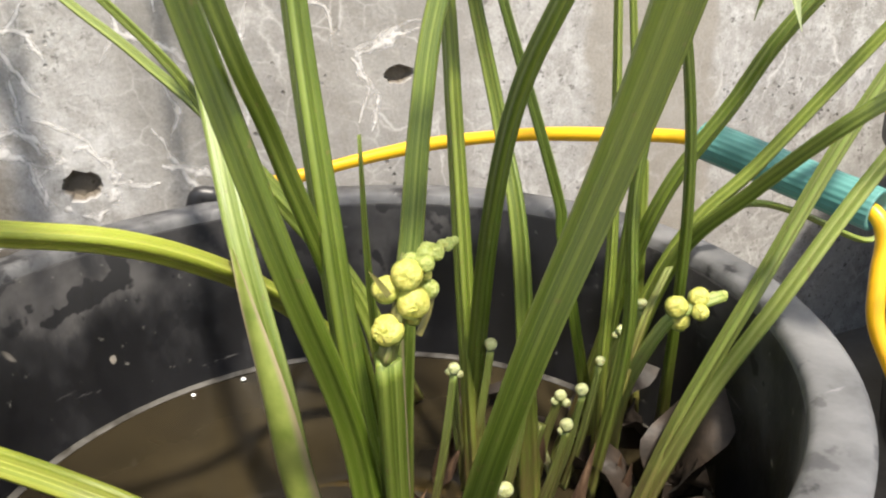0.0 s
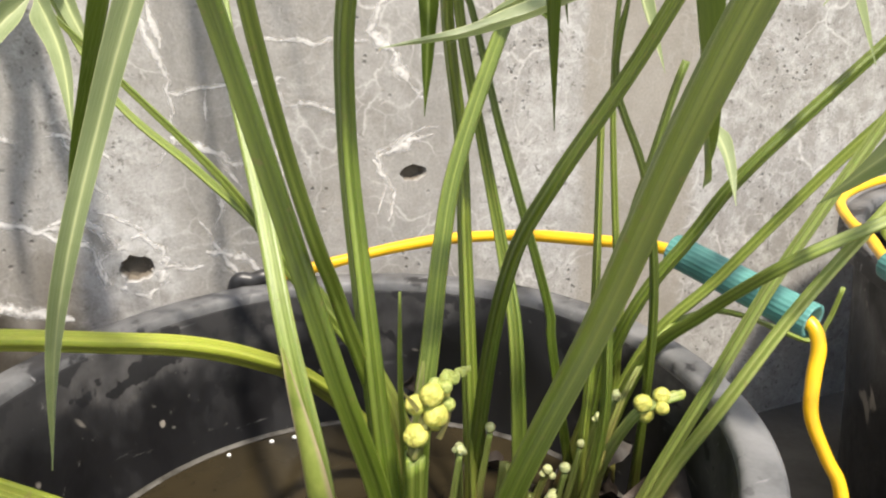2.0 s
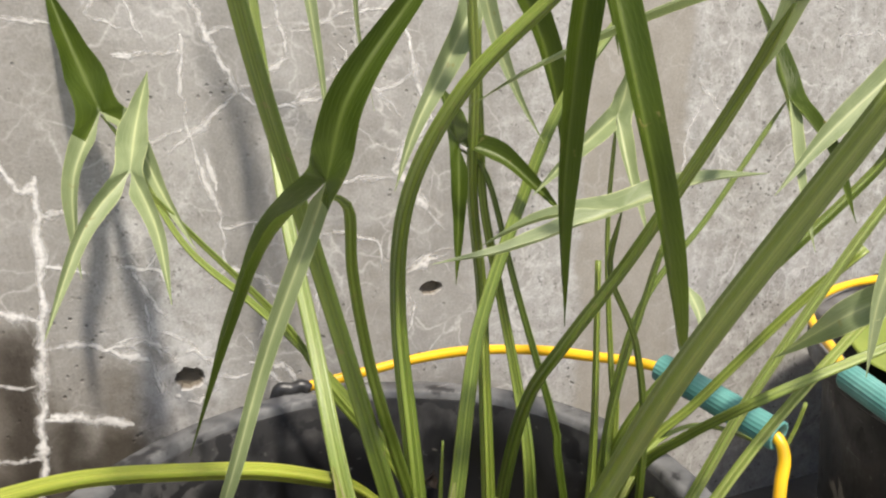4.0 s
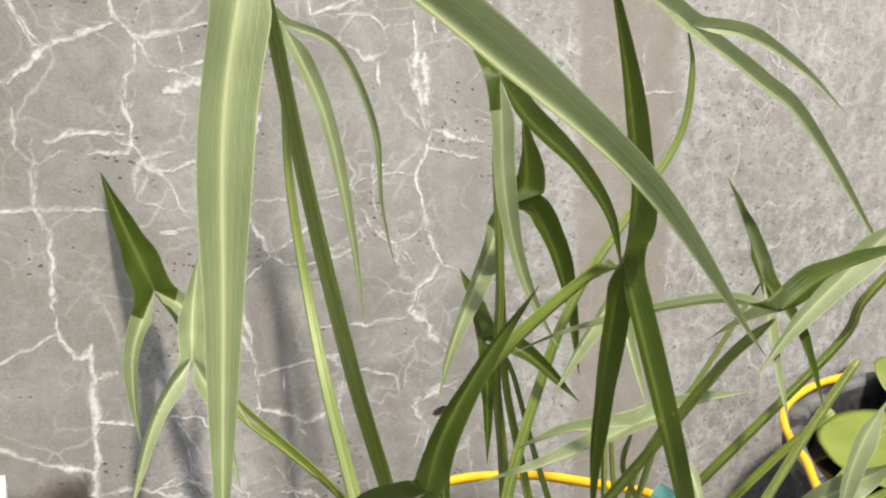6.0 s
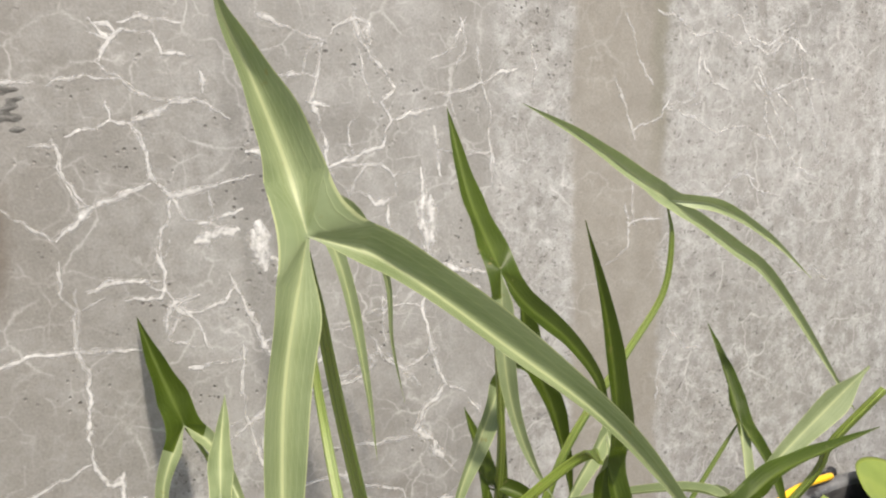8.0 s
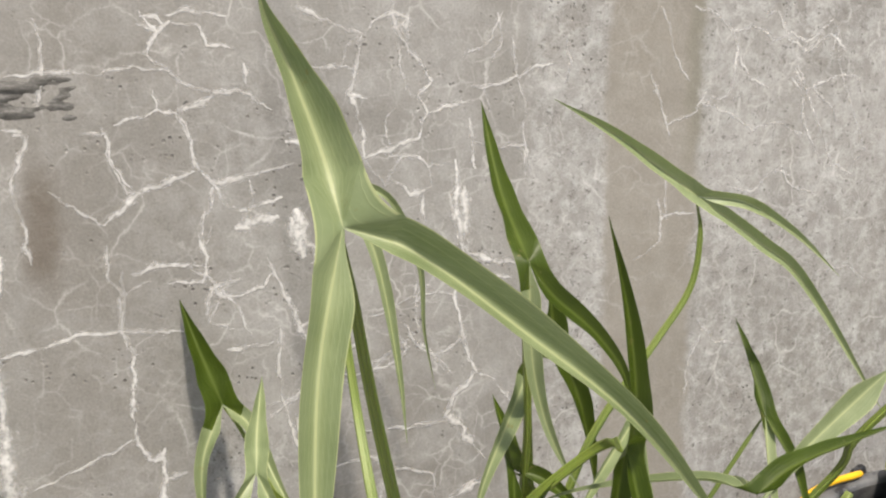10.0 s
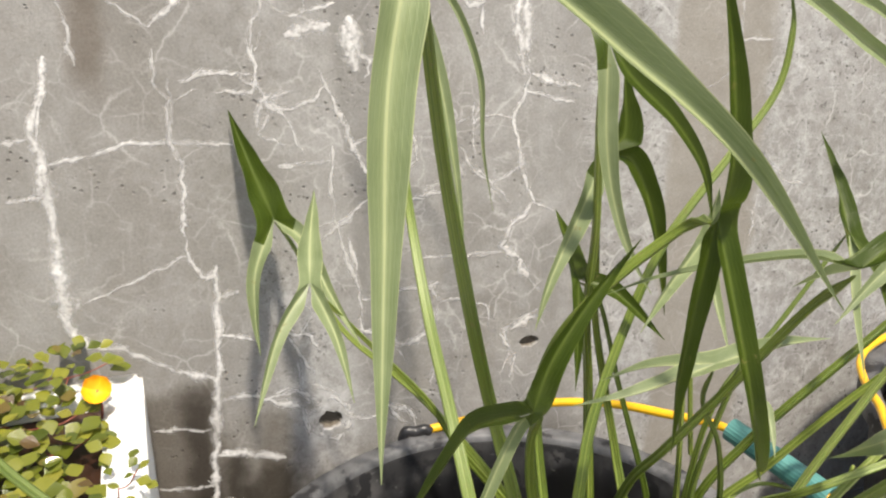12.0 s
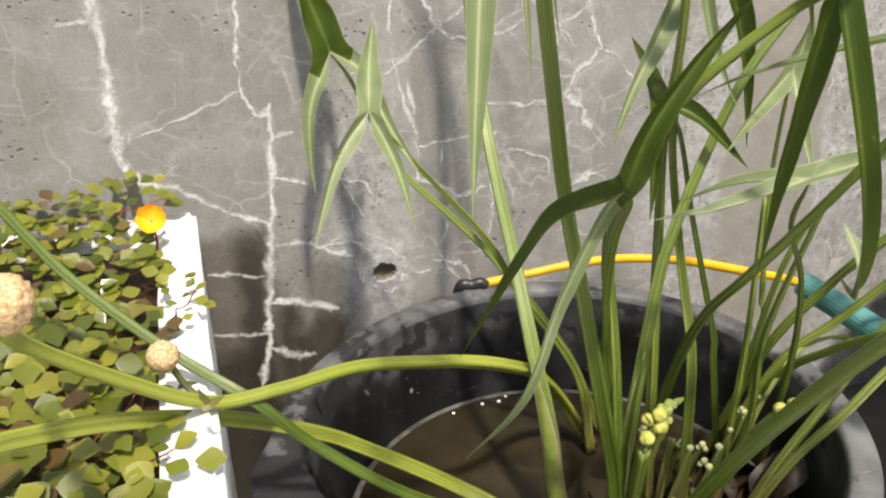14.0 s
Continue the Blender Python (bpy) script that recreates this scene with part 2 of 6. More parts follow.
def lime():
    """A crust that thins out and breaks up towards the ribbon's edges (u runs across it)."""
    m = Mat("lime_deposit", 0.95)
    m.colour(m.ramp(m.noise(60.0, 4), [(0.3, (0.58, 0.565, 0.545)), (0.6, (0.76, 0.75, 0.735))]))
    m.bump(m.noise(400.0, 3), 0.6, 0.002)
    sep = m.node("ShaderNodeSeparateXYZ")
    m.link(m.node("ShaderNodeTexCoord").outputs["UV"], sep.inputs[0])
    core = m.math("SUBTRACT", 1.0, m.math("ABSOLUTE", m.math("SUBTRACT", m.math("MULTIPLY", sep.outputs[0], 2.0), 1.0)))
    rag = m.math("ADD", m.math("MULTIPLY", m.math("SUBTRACT", m.noise(150.0, 4, 0.65), 0.5), 1.5), m.math("MULTIPLY", m.math("SUBTRACT", m.noise(28.0, 3), 0.5), 1.3))
    a = m.ramp(m.math("ADD", core, rag), [(0.14, 0.0), (0.42, 0.20), (0.68, 0.55), (0.98, 0.92)])
    a = m.math("MULTIPLY", m.math("MULTIPLY", a, sep.outputs[1]), m.ramp(m.noise(14.0, 3), [(0.34, 0.55), (0.56, 1.0)]))
    clear = m.node("ShaderNodeBsdfTransparent")
    ms = m.node("ShaderNodeMixShader")
    m.link(a, ms.inputs[0])
    m.link(clear.outputs[0], ms.inputs[1])
    m.link(m.b.outputs[0], ms.inputs[2])
    m.link(ms.outputs[0], m.t.nodes["Material Output"].inputs["Surface"])
    return m.m


def tub_rubber():
    m = Mat("black_tub", 0.5)
    sep = m.node("ShaderNodeSeparateXYZ")
    m.link(m.pos, sep.inputs[0])
    # greyer above a wavy line some way under the rim
    upper_band = m.span(m.math("ADD", sep.outputs[2], m.math("MULTIPLY", m.noise(7.0, 4), 0.10)), 0.355, 9.0, 0.03)
    dust_tone = m.math("ADD", m.noise(13.0, 6, 0.68, m.scaled((1, 1, 0.55))), m.math("MULTIPLY", m.math("SUBTRACT", upper_band, 0.42), 0.26))
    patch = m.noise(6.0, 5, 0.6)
    c = m.ramp(dust_tone, [(0.40, (0.009, 0.009, 0.010)), (0.53, (0.020, 0.020, 0.021)), (0.66, (0.070, 0.068, 0.067))])
    c = m.mix(m.ramp(patch, [(0.44, 0.9), (0.58, 0.0)]), c, (0.009, 0.009, 0.010))
    scratch = m.math("MULTIPLY", m.ramp(m.noise(1.0, 3, 0.5, m.scaled((22, 22, 190))), [(0.66, 0.0), (0.70, 1.0)]), m.ramp(m.noise(7.0, 3), [(0.48, 0.0), (0.6, 0.7)]))
    c = m.mix(scratch, c, (0.15, 0.15, 0.15))
    c = m.mix(m.ramp(m.noise(85.0, 3), [(0.68, 0.0), (0.74, 0.5)]), c, (0.19, 0.185, 0.17))
    c = m.mix(m.ramp(m.noise(27.0, 3, 0.5), [(0.58, 0.0), (0.60, 0.95)]), c, (0.007, 0.007, 0.008))
    c = m.mix(m.ramp(m.noise(19.0, 2, 0.5, None, 0.6), [(0.725, 0.0), (0.745, 0.9)]), c, (0.24, 0.22, 0.19))
    m.colour(c)
    m.roughness(m.ramp(dust_tone, [(0.35, 0.30), (0.65, 0.75)]))
    return m.bump(m.noise(150.0, 4), 0.25, 0.001).m


def rim_rubber():
    m = Mat("weathered_tub_rim", 0.6)
    sep = m.node("ShaderNodeSeparateXYZ")
    m.link(m.pos, sep.inputs[0])
    # chalked and mottled; the sunlit end is also coloured paler, the shaded end darker
    side = m.math("MULTIPLY", m.math("SUBTRACT", m.span(m.math("ADD", sep.outputs[0], m.math("MULTIPLY", m.noise(5.0, 4), 0.2)), 0.02, 9.0, 0.22), 0.5), 0.15)
    dust_tone = m.math("ADD", m.noise(14.0, 6, 0.6), side)
    c = m.ramp(dust_tone, [(0.43, (0.016, 0.016, 0.018)), (0.46, (0.075, 0.076, 0.079)), (0.56, (0.115, 0.117, 0.121)), (0.72, (0.165, 0.167, 0.172))])
    scratch = m.math("MULTIPLY", m.ramp(m.noise(1.0, 3, 0.5, m.scaled((30, 180, 90))), [(0.64, 0.0), (0.68, 1.0)]), m.ramp(m.noise(9.0, 3), [(0.48, 0.0), (0.6, 0.6)]))
    c = m.mix(scratch, c, (0.30, 0.30, 0.31))
    c = m.mix(m.ramp(m.noise(45.0, 4), [(0.60, 0.0), (0.66, 0.6)]), c, (0.035, 0.035, 0.04))
    m.colour(c)
    return m.bump(m.noise(220.0, 4), 0.3, 0.001).m


def water_mat():
    m = Mat("murky_water", 0.04)
    m.colour(m.ramp(m.noise(7.0, 4), [(0.35, (0.014, 0.011, 0.006)), (0.65, (0.032, 0.025, 0.013))]))
    m.b.inputs["IOR"].default_value = 1.33
    return m.bump(m.noise(16.0, 2), 0.04, 0.004).m


def foam():
    m = Mat("white_foam", 0.85)
    v = m.node("ShaderNodeTexVoronoi", Scale=260.0)
    m.link(m.pos, v.inputs["Vector"])
    m.colour(m.mix(m.ramp(m.noise(8.0, 5), [(0.5, 0.0), (0.75, 0.35)]), (0.92, 0.915, 0.90), (0.78, 0.75, 0.70)))
    m.b.inputs["Subsurface Weight"].default_value = 0.7
    m.b.inputs["Subsurface Radius"].default_value = (0.035, 0.034, 0.032)
    return m.bump(v.outputs["Distance"], 0.3, 0.002).m


def ground_mat():
    m = Mat("yard_floor", 0.8)
    sep = m.node("ShaderNodeSeparateXYZ")
    m.link(m.pos, sep.inputs[0])
    wob = m.math("MULTIPLY", m.math("SUBTRACT", m.noise(3.0, 5, 0.6), 0.5), 0.5)
    # floor round the tubs, with the shade between them put into its colour
    near_shade = m.ramp(m.noise(5.0, 6, 0.65), [(0.3, (0.045, 0.040, 0.034)), (0.6, (0.090, 0.084, 0.074)), (0.8, (0.14, 0.133, 0.12))])
    dry = m.ramp(m.noise(4.0, 6, 0.65), [(0.3, (0.27, 0.258, 0.235)), (0.6, (0.36, 0.345, 0.32)), (0.8, (0.42, 0.41, 0.385))])
    # pale yard beyond the tubs: unseen, added to throw light back on the scene
    m.colour(m.mix(m.span(m.math("ADD", sep.outputs[1], wob), -0.78, 99.0, 0.08), dry, near_shade))
    return m.bump(m.noise(70.0, 5), 0.5, 0.004).m


CONCRETE, LIME, TUB, RIM, WATER, FOAM, GROUND = concrete(), lime(), tub_rubber(), rim_rubber(), water_mat(), foam(), ground_mat()

# ---- ground and wall ----
bm = bmesh.new()
bmesh.ops.create_grid(bm, x_segments=2, y_segments=2, size=60.0)
tagged(part("ground", bm, GROUND), "grey concrete yard floor, painted darker for shade round the tubs", "ground", kind="structure")


def build_wall():
    """A thick cast wall with two rough tie holes in its face."""
    bm = bmesh.new()
    box_into(bm, (-5.0, 0.0, -0.1), (5.0, 0.18, 2.6))
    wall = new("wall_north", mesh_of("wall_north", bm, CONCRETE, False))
    cutters = []
    for (x, z), (a, b) in (((0.002, 0.452), (0.016, 0.0095)), ((-0.312, 0.380), (0.017, 0.015))):
        bm = bmesh.new()
        rings = []
        for y, s in ((-0.01, 1.15), (0.003, 1.0), (0.011, 0.70)):
            rings.append([bm.verts.new((x + a * s * math.cos(k * math.pi / 10) * (1 + 0.38 * noise.noise(Vector((k * 0.9, x * 9, y * 40)))), y,
                                        z + b * s * math.sin(k * math.pi / 10) * (1 + 0.38 * noise.noise(Vector((k * 0.9 + 7, z * 9, y * 40)))))) for k in range(20)])
        for p, q in zip(rings, rings[1:]):
            for k in range(20):
                bm.faces.new((p[k], p[(k + 1) % 20], q[(k + 1) % 20], q[k]))
        bm.faces.new(list(reversed(rings[0])))
        bm.faces.new(rings[-1])
        bmesh.ops.recalc_face_normals(bm, faces=bm.faces)
        c = new("cutter", mesh_of("cutter", bm, CONCRETE, False))
        cutters.append(c)
        mod = wall.modifiers.new("hole", "BOOLEAN")
        mod.object, mod.operation, mod.solver = c, "DIFFERENCE", "EXACT"
    bpy.context.view_layer.update()
    me = bpy.data.meshes.new_from_object(wall.evaluated_get(bpy.context.evaluated_depsgraph_get()))
    wall.modifiers.clear()
    wall.data = me
    for c in cutters:
        bpy.data.objects.remove(c)
    return wall


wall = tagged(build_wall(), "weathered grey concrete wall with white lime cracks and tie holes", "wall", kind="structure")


# ---- tubs ----
def tub(centre, radius, top, label, water_z, group, bulge=0.0):
    t = thing("planter_tub", label, "tub", (centre[0], centre[1], 0), group)
    inv = Matrix.Translation((-centre[0], -centre[1], 0))

    def put(name, profile, material, wobble=0.004, lab=""):
        bm = bmesh.new()
        lathe(bm, profile, centre, 128, wobble, centre[0] * 3)
        bmesh.ops.transform(bm, matrix=inv, verts=bm.verts)
        for v in bm.verts:
            # the soft wall is pushed out of round, and the rim widens to a grip there
            d = math.hypot(v.co.x, v.co.y)
            if bulge and d > 0.05:
                a = (math.degrees(math.atan2(v.co.y, v.co.x)) - 172 + 180) % 360 - 180
                out = bulge * math.exp(-(a / 34) ** 2) * max(0.0, (v.co.z - water_z) / (top - water_z))
                if name == "rim" and d > radius - 0.015:
                    out += 1.25 * bulge / (1 + math.exp(-(a - 4) / 3.0)) / (1 + math.exp((a - 34) / 3.0))
                v.co.x, v.co.y = v.co.x * (1 + out / d), v.co.y * (1 + out / d)
        return part(name, bm, material, t, lab)

    r = radius
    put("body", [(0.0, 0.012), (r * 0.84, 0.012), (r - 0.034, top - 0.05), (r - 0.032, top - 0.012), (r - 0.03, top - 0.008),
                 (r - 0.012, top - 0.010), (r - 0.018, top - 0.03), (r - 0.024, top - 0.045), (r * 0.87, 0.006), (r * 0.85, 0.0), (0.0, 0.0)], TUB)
    put("rim", [(r - 0.031, top - 0.010), (r - 0.030, top - 0.003), (r - 0.026, top), (r - 0.004, top - 0.001), (r, top - 0.005),
                (r, top - 0.022), (r - 0.004, top - 0.026), (r - 0.012, top - 0.026)], RIM, 0.004, "grey weathered rolled rim")
    wr = r * 0.84 + (r - 0.034 - r * 0.84) * (water_z - 0.012) / (top - 0.062) - 0.0015
    bm = bmesh.new()
    ring = lathe(bm, [(0.001, water_z), (wr * 0.5, water_z), (wr, water_z)], centre, 128)
    tagged(part("water", bm, WATER), "murky brown standing water inside the black tub", "water", kind="structure")
    return t


TUB_AT, TUB_R, TUB_TOP = (-0.184, -0.365), 0.303, 0.370
near_tub = tub(TUB_AT, TUB_R, TUB_TOP, "round black plastic tub with a grey worn rim, filled with water", 0.213, "tubs by the wall", 0.026)
tub((0.750, -0.425), 0.362, 0.380, "round black plastic tub with a hose clipped on its rim", 0.32, "tubs by the wall")


def peeling_skin(angle, radius, drop, wide, seed):
    """A pale tongue of weathered skin that comes off the tub's inner lip."""
    bm = bmesh.new()
    rows = []
    for i in range(6):
        s = i / 5
        half = wide * (1 - 0.75 * s ** 1.5) * (1 + 0.5 * noise.noise(Vector((s * 4, seed, 1))))
        row = []
        for o in (-1, -0.3, 0.4, 1):
            a = math.radians(angle) + (half * o + 0.006 * noise.noise(Vector((s * 3, seed * 2, o)))) / radius
            d = radius - 0.003 - 0.007 * s * s - 0.003 * abs(noise.noise(Vector((s * 6, o * 2, seed))))
            row.append(bm.verts.new((d * math.cos(a), d * math.sin(a), TUB_TOP - 0.004 - drop * s * (1 + 0.4 * noise.noise(Vector((o * 3, seed, 5)))))))
        rows.append(row)
    for p, q in zip(rows, rows[1:]):
        for k in range(3):
            bm.faces.new((p[k], p[k + 1], q[k + 1], q[k]))
    part("peeling_skin", bm, RIM, near_tub, "pale flake peeling off the lip")


for k, (angle, drop, wide) in enumerate(((157, 0.022, 0.006), (164, 0.040, 0.007), (168, 0.026, 0.005), (174, 0.050, 0.010), (180, 0.034, 0.008), (185, 0.055, 0.010), (192, 0.030, 0.007))):
    peeling_skin(angle, TUB_R - 0.030 + 0.026 * math.exp(-((angle - 172) / 34) ** 2), drop, wide, k * 3.7)


# ---- plant materials ----
def leaf_mat(name, dark, light, rib, vein, midrib):
    """Blade: the UV's u runs across it (0.5 is the midrib), v along it in metres."""
    m = Mat(name, 0.40)
    uv = m.node("ShaderNodeTexCoord").outputs["UV"]
    sep = m.node("ShaderNodeSeparateXYZ")
    m.link(uv, sep.inputs[0])
    u = m.math("ABSOLUTE", m.math("SUBTRACT", sep.outputs[0], 0.5))
    mp = m.node("ShaderNodeMapping")
    mp.inputs["Scale"].default_value = (30.0, 7.0, 1.0)
    m.link(uv, mp.inputs["Vector"])
    streak = m.noise(1.0, 3, 0.6, mp.outputs[0])
    c = m.ramp(m.math("ADD", m.math("MULTIPLY", m.noise(18.0, 4, 0.6), 0.6), m.math("MULTIPLY", streak, 0.4)), [(0.33, dark), (0.66, light)])
    own = m.node("ShaderNodeObjectInfo").outputs["Random"]
    c = m.mix(1.0, c, m.ramp(own, [(0.0, (0.86, 0.87, 0.84)), (1.0, (1.12, 1.10, 1.14))]), "MULTIPLY")
    # the lamina pales towards its midrib
    c = m.mix(m.math("MULTIPLY", m.ramp(u, [(0.0, 1.0), (0.10, 0.45), (0.26, 0.0)]), 0.20), c, rib)
    # slanting side veins and long veins beside the midrib
    slant = m.math("ADD", m.math("MULTIPLY", sep.outputs[1], 75.0), m.math("ADD", m.math("MULTIPLY", u, -9.0), m.math("MULTIPLY", m.noise(40.0, 2), 1.3)))
    w = m.math("ABSOLUTE", m.math("SUBTRACT", m.math("FRACT", slant), 0.5))
    side = m.ramp(w, [(0.0, 1.0), (0.08, 0.0)])
    c = m.mix(m.math("MULTIPLY", side, vein), c, rib)
    fine = m.math("ABSOLUTE", m.math("SUBTRACT", m.math("FRACT", m.math("MULTIPLY", u, 8.0)), 0.5))
    longv = m.ramp(fine, [(0.0, 1.0), (0.10, 0.0)])
    c = m.mix(m.math("MULTIPLY", longv, 0.12), c, rib)
    mid = m.ramp(u, [(0.0, 1.0), (0.020, 0.85), (0.050, 0.0)])
    c = m.mix(m.math("MULTIPLY", mid, midrib), c, rib)
    edge = m.ramp(u, [(0.470, 0.0), (0.488, 1.0)])
    c = m.mix(m.math("MULTIPLY", edge, 0.65 if midrib > 0.4 else 0.35), c, rib)
    spot = m.ramp(m.noise(130.0, 2), [(0.66, 0.0), (0.72, 0.7)])
    c = m.mix(m.math("MULTIPLY", spot, m.ramp(m.noise(12.0, 2), [(0.5, 0.0), (0.62, 1.0)])), c, (0.20, 0.17, 0.06))
    m.colour(c)
    m.b.inputs["Coat Weight"].default_value = 0.06
    m.b.inputs["Specular IOR Level"].default_value = 0.42 if midrib > 0.4 else 0.24
    m.b.inputs["Coat Roughness"].default_value = 0.32
    h = m.math("ADD", m.math("MULTIPLY", side, 0.4), m.math("ADD", m.math("ADD", mid, m.math("MULTIPLY", longv, 0.4)), m.math("MULTIPLY", m.noise(240.0, 3), 0.5)))
    m.bump(h, 0.30, 0.0012)
    tr = m.node("ShaderNodeBsdfTranslucent")
    m.link(m.mix(0.5, c, (0.24, 0.36, 0.05)), tr.inputs["Color"])
    ms = m.node("ShaderNodeMixShader", Fac=0.20)
    m.link(m.b.outputs[0], ms.inputs[1])
    m.link(tr.outputs[0], ms.inputs[2])
    m.link(ms.outputs[0], m.t.nodes["Material Output"].inputs["Surface"])
    return m.m


def stalk_mat(name, dark, light, pale):
    """Stalk: u runs round it, v along it in metres; fine lengthwise lines, broad paler stripes, faint cross cells."""
    m = Mat(name, 0.42)
    uv = m.node("ShaderNodeTexCoord").outputs["UV"]
    sep = m.node("ShaderNodeSeparateXYZ")
    m.link(uv, sep.inputs[0])

    def along(around, run):
        mp = m.node("ShaderNodeMapping")
        mp.inputs["Scale"].default_value = (around, run, 1.0)
        m.link(uv, mp.inputs["Vector"])
        return mp.outputs[0]

    broad, fine, cell = m.noise(1.0, 2, 0.5, along(11.0, 1.2)), m.noise(1.0, 2, 0.5, along(78.0, 2.0)), m.noise(1.0, 2, 0.5, along(60.0, 420.0))
    c = m.ramp(m.noise(5.0, 4), [(0.30, dark), (0.66, light)])
    c = m.mix(m.ramp(broad, [(0.44, 0.0), (0.62, 0.6)]), c, pale)
    c = m.mix(m.ramp(broad, [(0.32, 0.55), (0.46, 0.0)]), c, dark)
    c = m.mix(m.ramp(fine, [(0.36, 0.55), (0.50, 0.0)]), c, dark)
    c = m.mix(m.ramp(fine, [(0.52, 0.0), (0.66, 0.40)]), c, pale)
    c = m.mix(m.ramp(cell, [(0.56, 0.0), (0.70, 0.16)]), c, pale)
    foot = m.math("MULTIPLY", m.span(sep.outputs[1], -1.0, 0.070, 0.06), m.ramp(m.noise(1.0, 4, 0.6, along(9.0, 26.0)), [(0.32, 0.1), (0.62, 0.9)]))
    c = m.mix(foot, c, (0.120, 0.078, 0.034))
    sp = m.ramp(m.noise(170.0, 2), [(0.68, 0.0), (0.74, 0.45)])
    c = m.mix(sp, c, (0.17, 0.13, 0.05))
    own = m.node("ShaderNodeObjectInfo").outputs["Random"]
    c = m.mix(1.0, c, m.ramp(own, [(0.0, (0.76, 0.80, 0.74)), (1.0, (1.14, 1.10, 1.08))]), "MULTIPLY")
    m.colour(c)
    m.b.inputs["Coat Weight"].default_value = 0.10
    m.b.inputs["Coat Roughness"].default_value = 0.35
    m.b.inputs["Subsurface Weight"].default_value = 0.12
    m.b.inputs["Subsurface Radius"].default_value = (0.002, 0.004, 0.001)
    return m.bump(m.math("ADD", m.math("ADD", broad, m.math("MULTIPLY", fine, 0.7)), m.math("MULTIPLY", cell, 0.15)), 0.5, 0.0012).m


# leaf sides; shade is also put into the dark tone, sheen into the pale
DARK_BLADE = leaf_mat("dark_leaf", (0.022, 0.039, 0.003), (0.050, 0.077, 0.007), (0.16, 0.21, 0.038), 0.16, 0.30)
PALE_BLADE = leaf_mat("pale_leaf", (0.135, 0.178, 0.078), (0.260, 0.310, 0.165), (0.54, 0.57, 0.30), 0.10, 0.44)
STALK = stalk_mat("leaf_stalk", (0.058, 0.094, 0.007), (0.130, 0.182, 0.020), (0.29, 0.35, 0.080))
YOUNG = stalk_mat("yellow_green_stalk", (0.105, 0.155, 0.022), (0.195, 0.255, 0.050), (0.37, 0.42, 0.15))
RIPE = stalk_mat("yellow_fruit_stalk", (0.120, 0.160, 0.010), (0.240, 0.285, 0.026), (0.42, 0.44, 0.10))


def bud_mat(name, low, high, green):
    m = Mat(name, 0.5)
    n = m.noise(1.0, 4, 0.6, m.scaled((520, 520, 150)), 1.2)
    m.colour(m.mix(m.ramp(m.noise(110.0, 3), [(0.42, 0.0), (0.66, 0.75)]), m.ramp(n, [(0.35, low), (0.6, high)]), green))
    m.b.inputs["Subsurface Weight"].default_value = 0.2
    m.b.inputs["Subsurface Radius"].default_value = (0.003, 0.002, 0.001)
    return m.bump(n, 0.55, 0.0015).m


GREEN_BUD = bud_mat("green_bud", (0.22, 0.28, 0.05), (0.42, 0.46, 0.14), (0.27, 0.34, 0.07))
PALE_BUD = bud_mat("pale_bud", (0.34, 0.38, 0.14), (0.56, 0.58, 0.32), (0.30, 0.36, 0.12))
# darker stalk colour; on the shaded stalks it holds their shade
DARK_STALK = stalk_mat("dark_green_stalk", (0.040, 0.072, 0.004), (0.095, 0.142, 0.010), (0.20, 0.26, 0.045))
BUD = bud_mat("pale_yellow_bud", (0.36, 0.36, 0.05), (0.64, 0.59, 0.15), (0.32, 0.38, 0.07))
EYE_SIDE = Vector((-0.15, -0.80, 0.45))


def uv_layer(bm):
    return bm.loops.layers.uv.verify()


def three_sided(turn, twist):
    """The outline of a rounded three-cornered stalk, slowly turning along its length; its faces are a little hollow."""
    def outline(a, s):
        d = (a - turn - twist * s + math.pi / 3) % (2 * math.pi / 3) - math.pi / 3
        return min(1.0, (0.64 - 0.05 * math.cos(3.2 * d)) / math.cos(d))
    return outline


def stalk_mesh(points, r0, r1, sides=42, n=None, tip=1.0, turn=None):
    """A tapering three-cornered stalk, swollen at its foot where it clasps its neighbours."""
    bm = bmesh.new()
    n = n or max(14, 7 * len(points))
    length = sum((Vector(b) - Vector(a)).length for a, b in zip(points, points[1:]))
    seed = points[0][0] * 37.0 + points[-1][2] * 53.0 + points[-1][0] * 11.0
    turn = math.pi / 2 + 0.75 * math.sin(seed * 3.0) if turn is None else turn
    foot = 0.30 if length > 0.2 else 0.0

    def radius(s):
        swell = 1 + foot * max(0.0, 1 - s * length / 0.13) ** 1.6
        return 1.13 * (r0 + (r1 - r0) * s ** 1.35) * swell * (1 + 0.03 * math.sin(9 * s + r0 * 900)) * (1 - (1 - tip) * max(0.0, (s - 0.95) / 0.05))

    rings = tube(bm, points, radius, sides, n, section=three_sided(turn, 0.5 * math.sin(seed)))
    lay = uv_layer(bm)
    place = {v: (k, i) for i, ring in enumerate(rings) for k, v in enumerate(ring)}
    for f in bm.faces:
        ks = [place[lo.vert][0] for lo in f.loops]
        wrap = max(ks) - min(ks) > sides / 2
        for lo in f.loops:
            k, i = place[lo.vert]
            lo[lay].uv = ((k + sides if wrap and k == 0 else k) / sides, i / n * length)
    return bm


UPS = (Vector((-0.15, -0.80, 0.45)), Vector((0.0, -0.35, 0.93)), Vector((-0.78, -0.08, 0.62)), Vector((-0.10, -0.97, 0.06)))


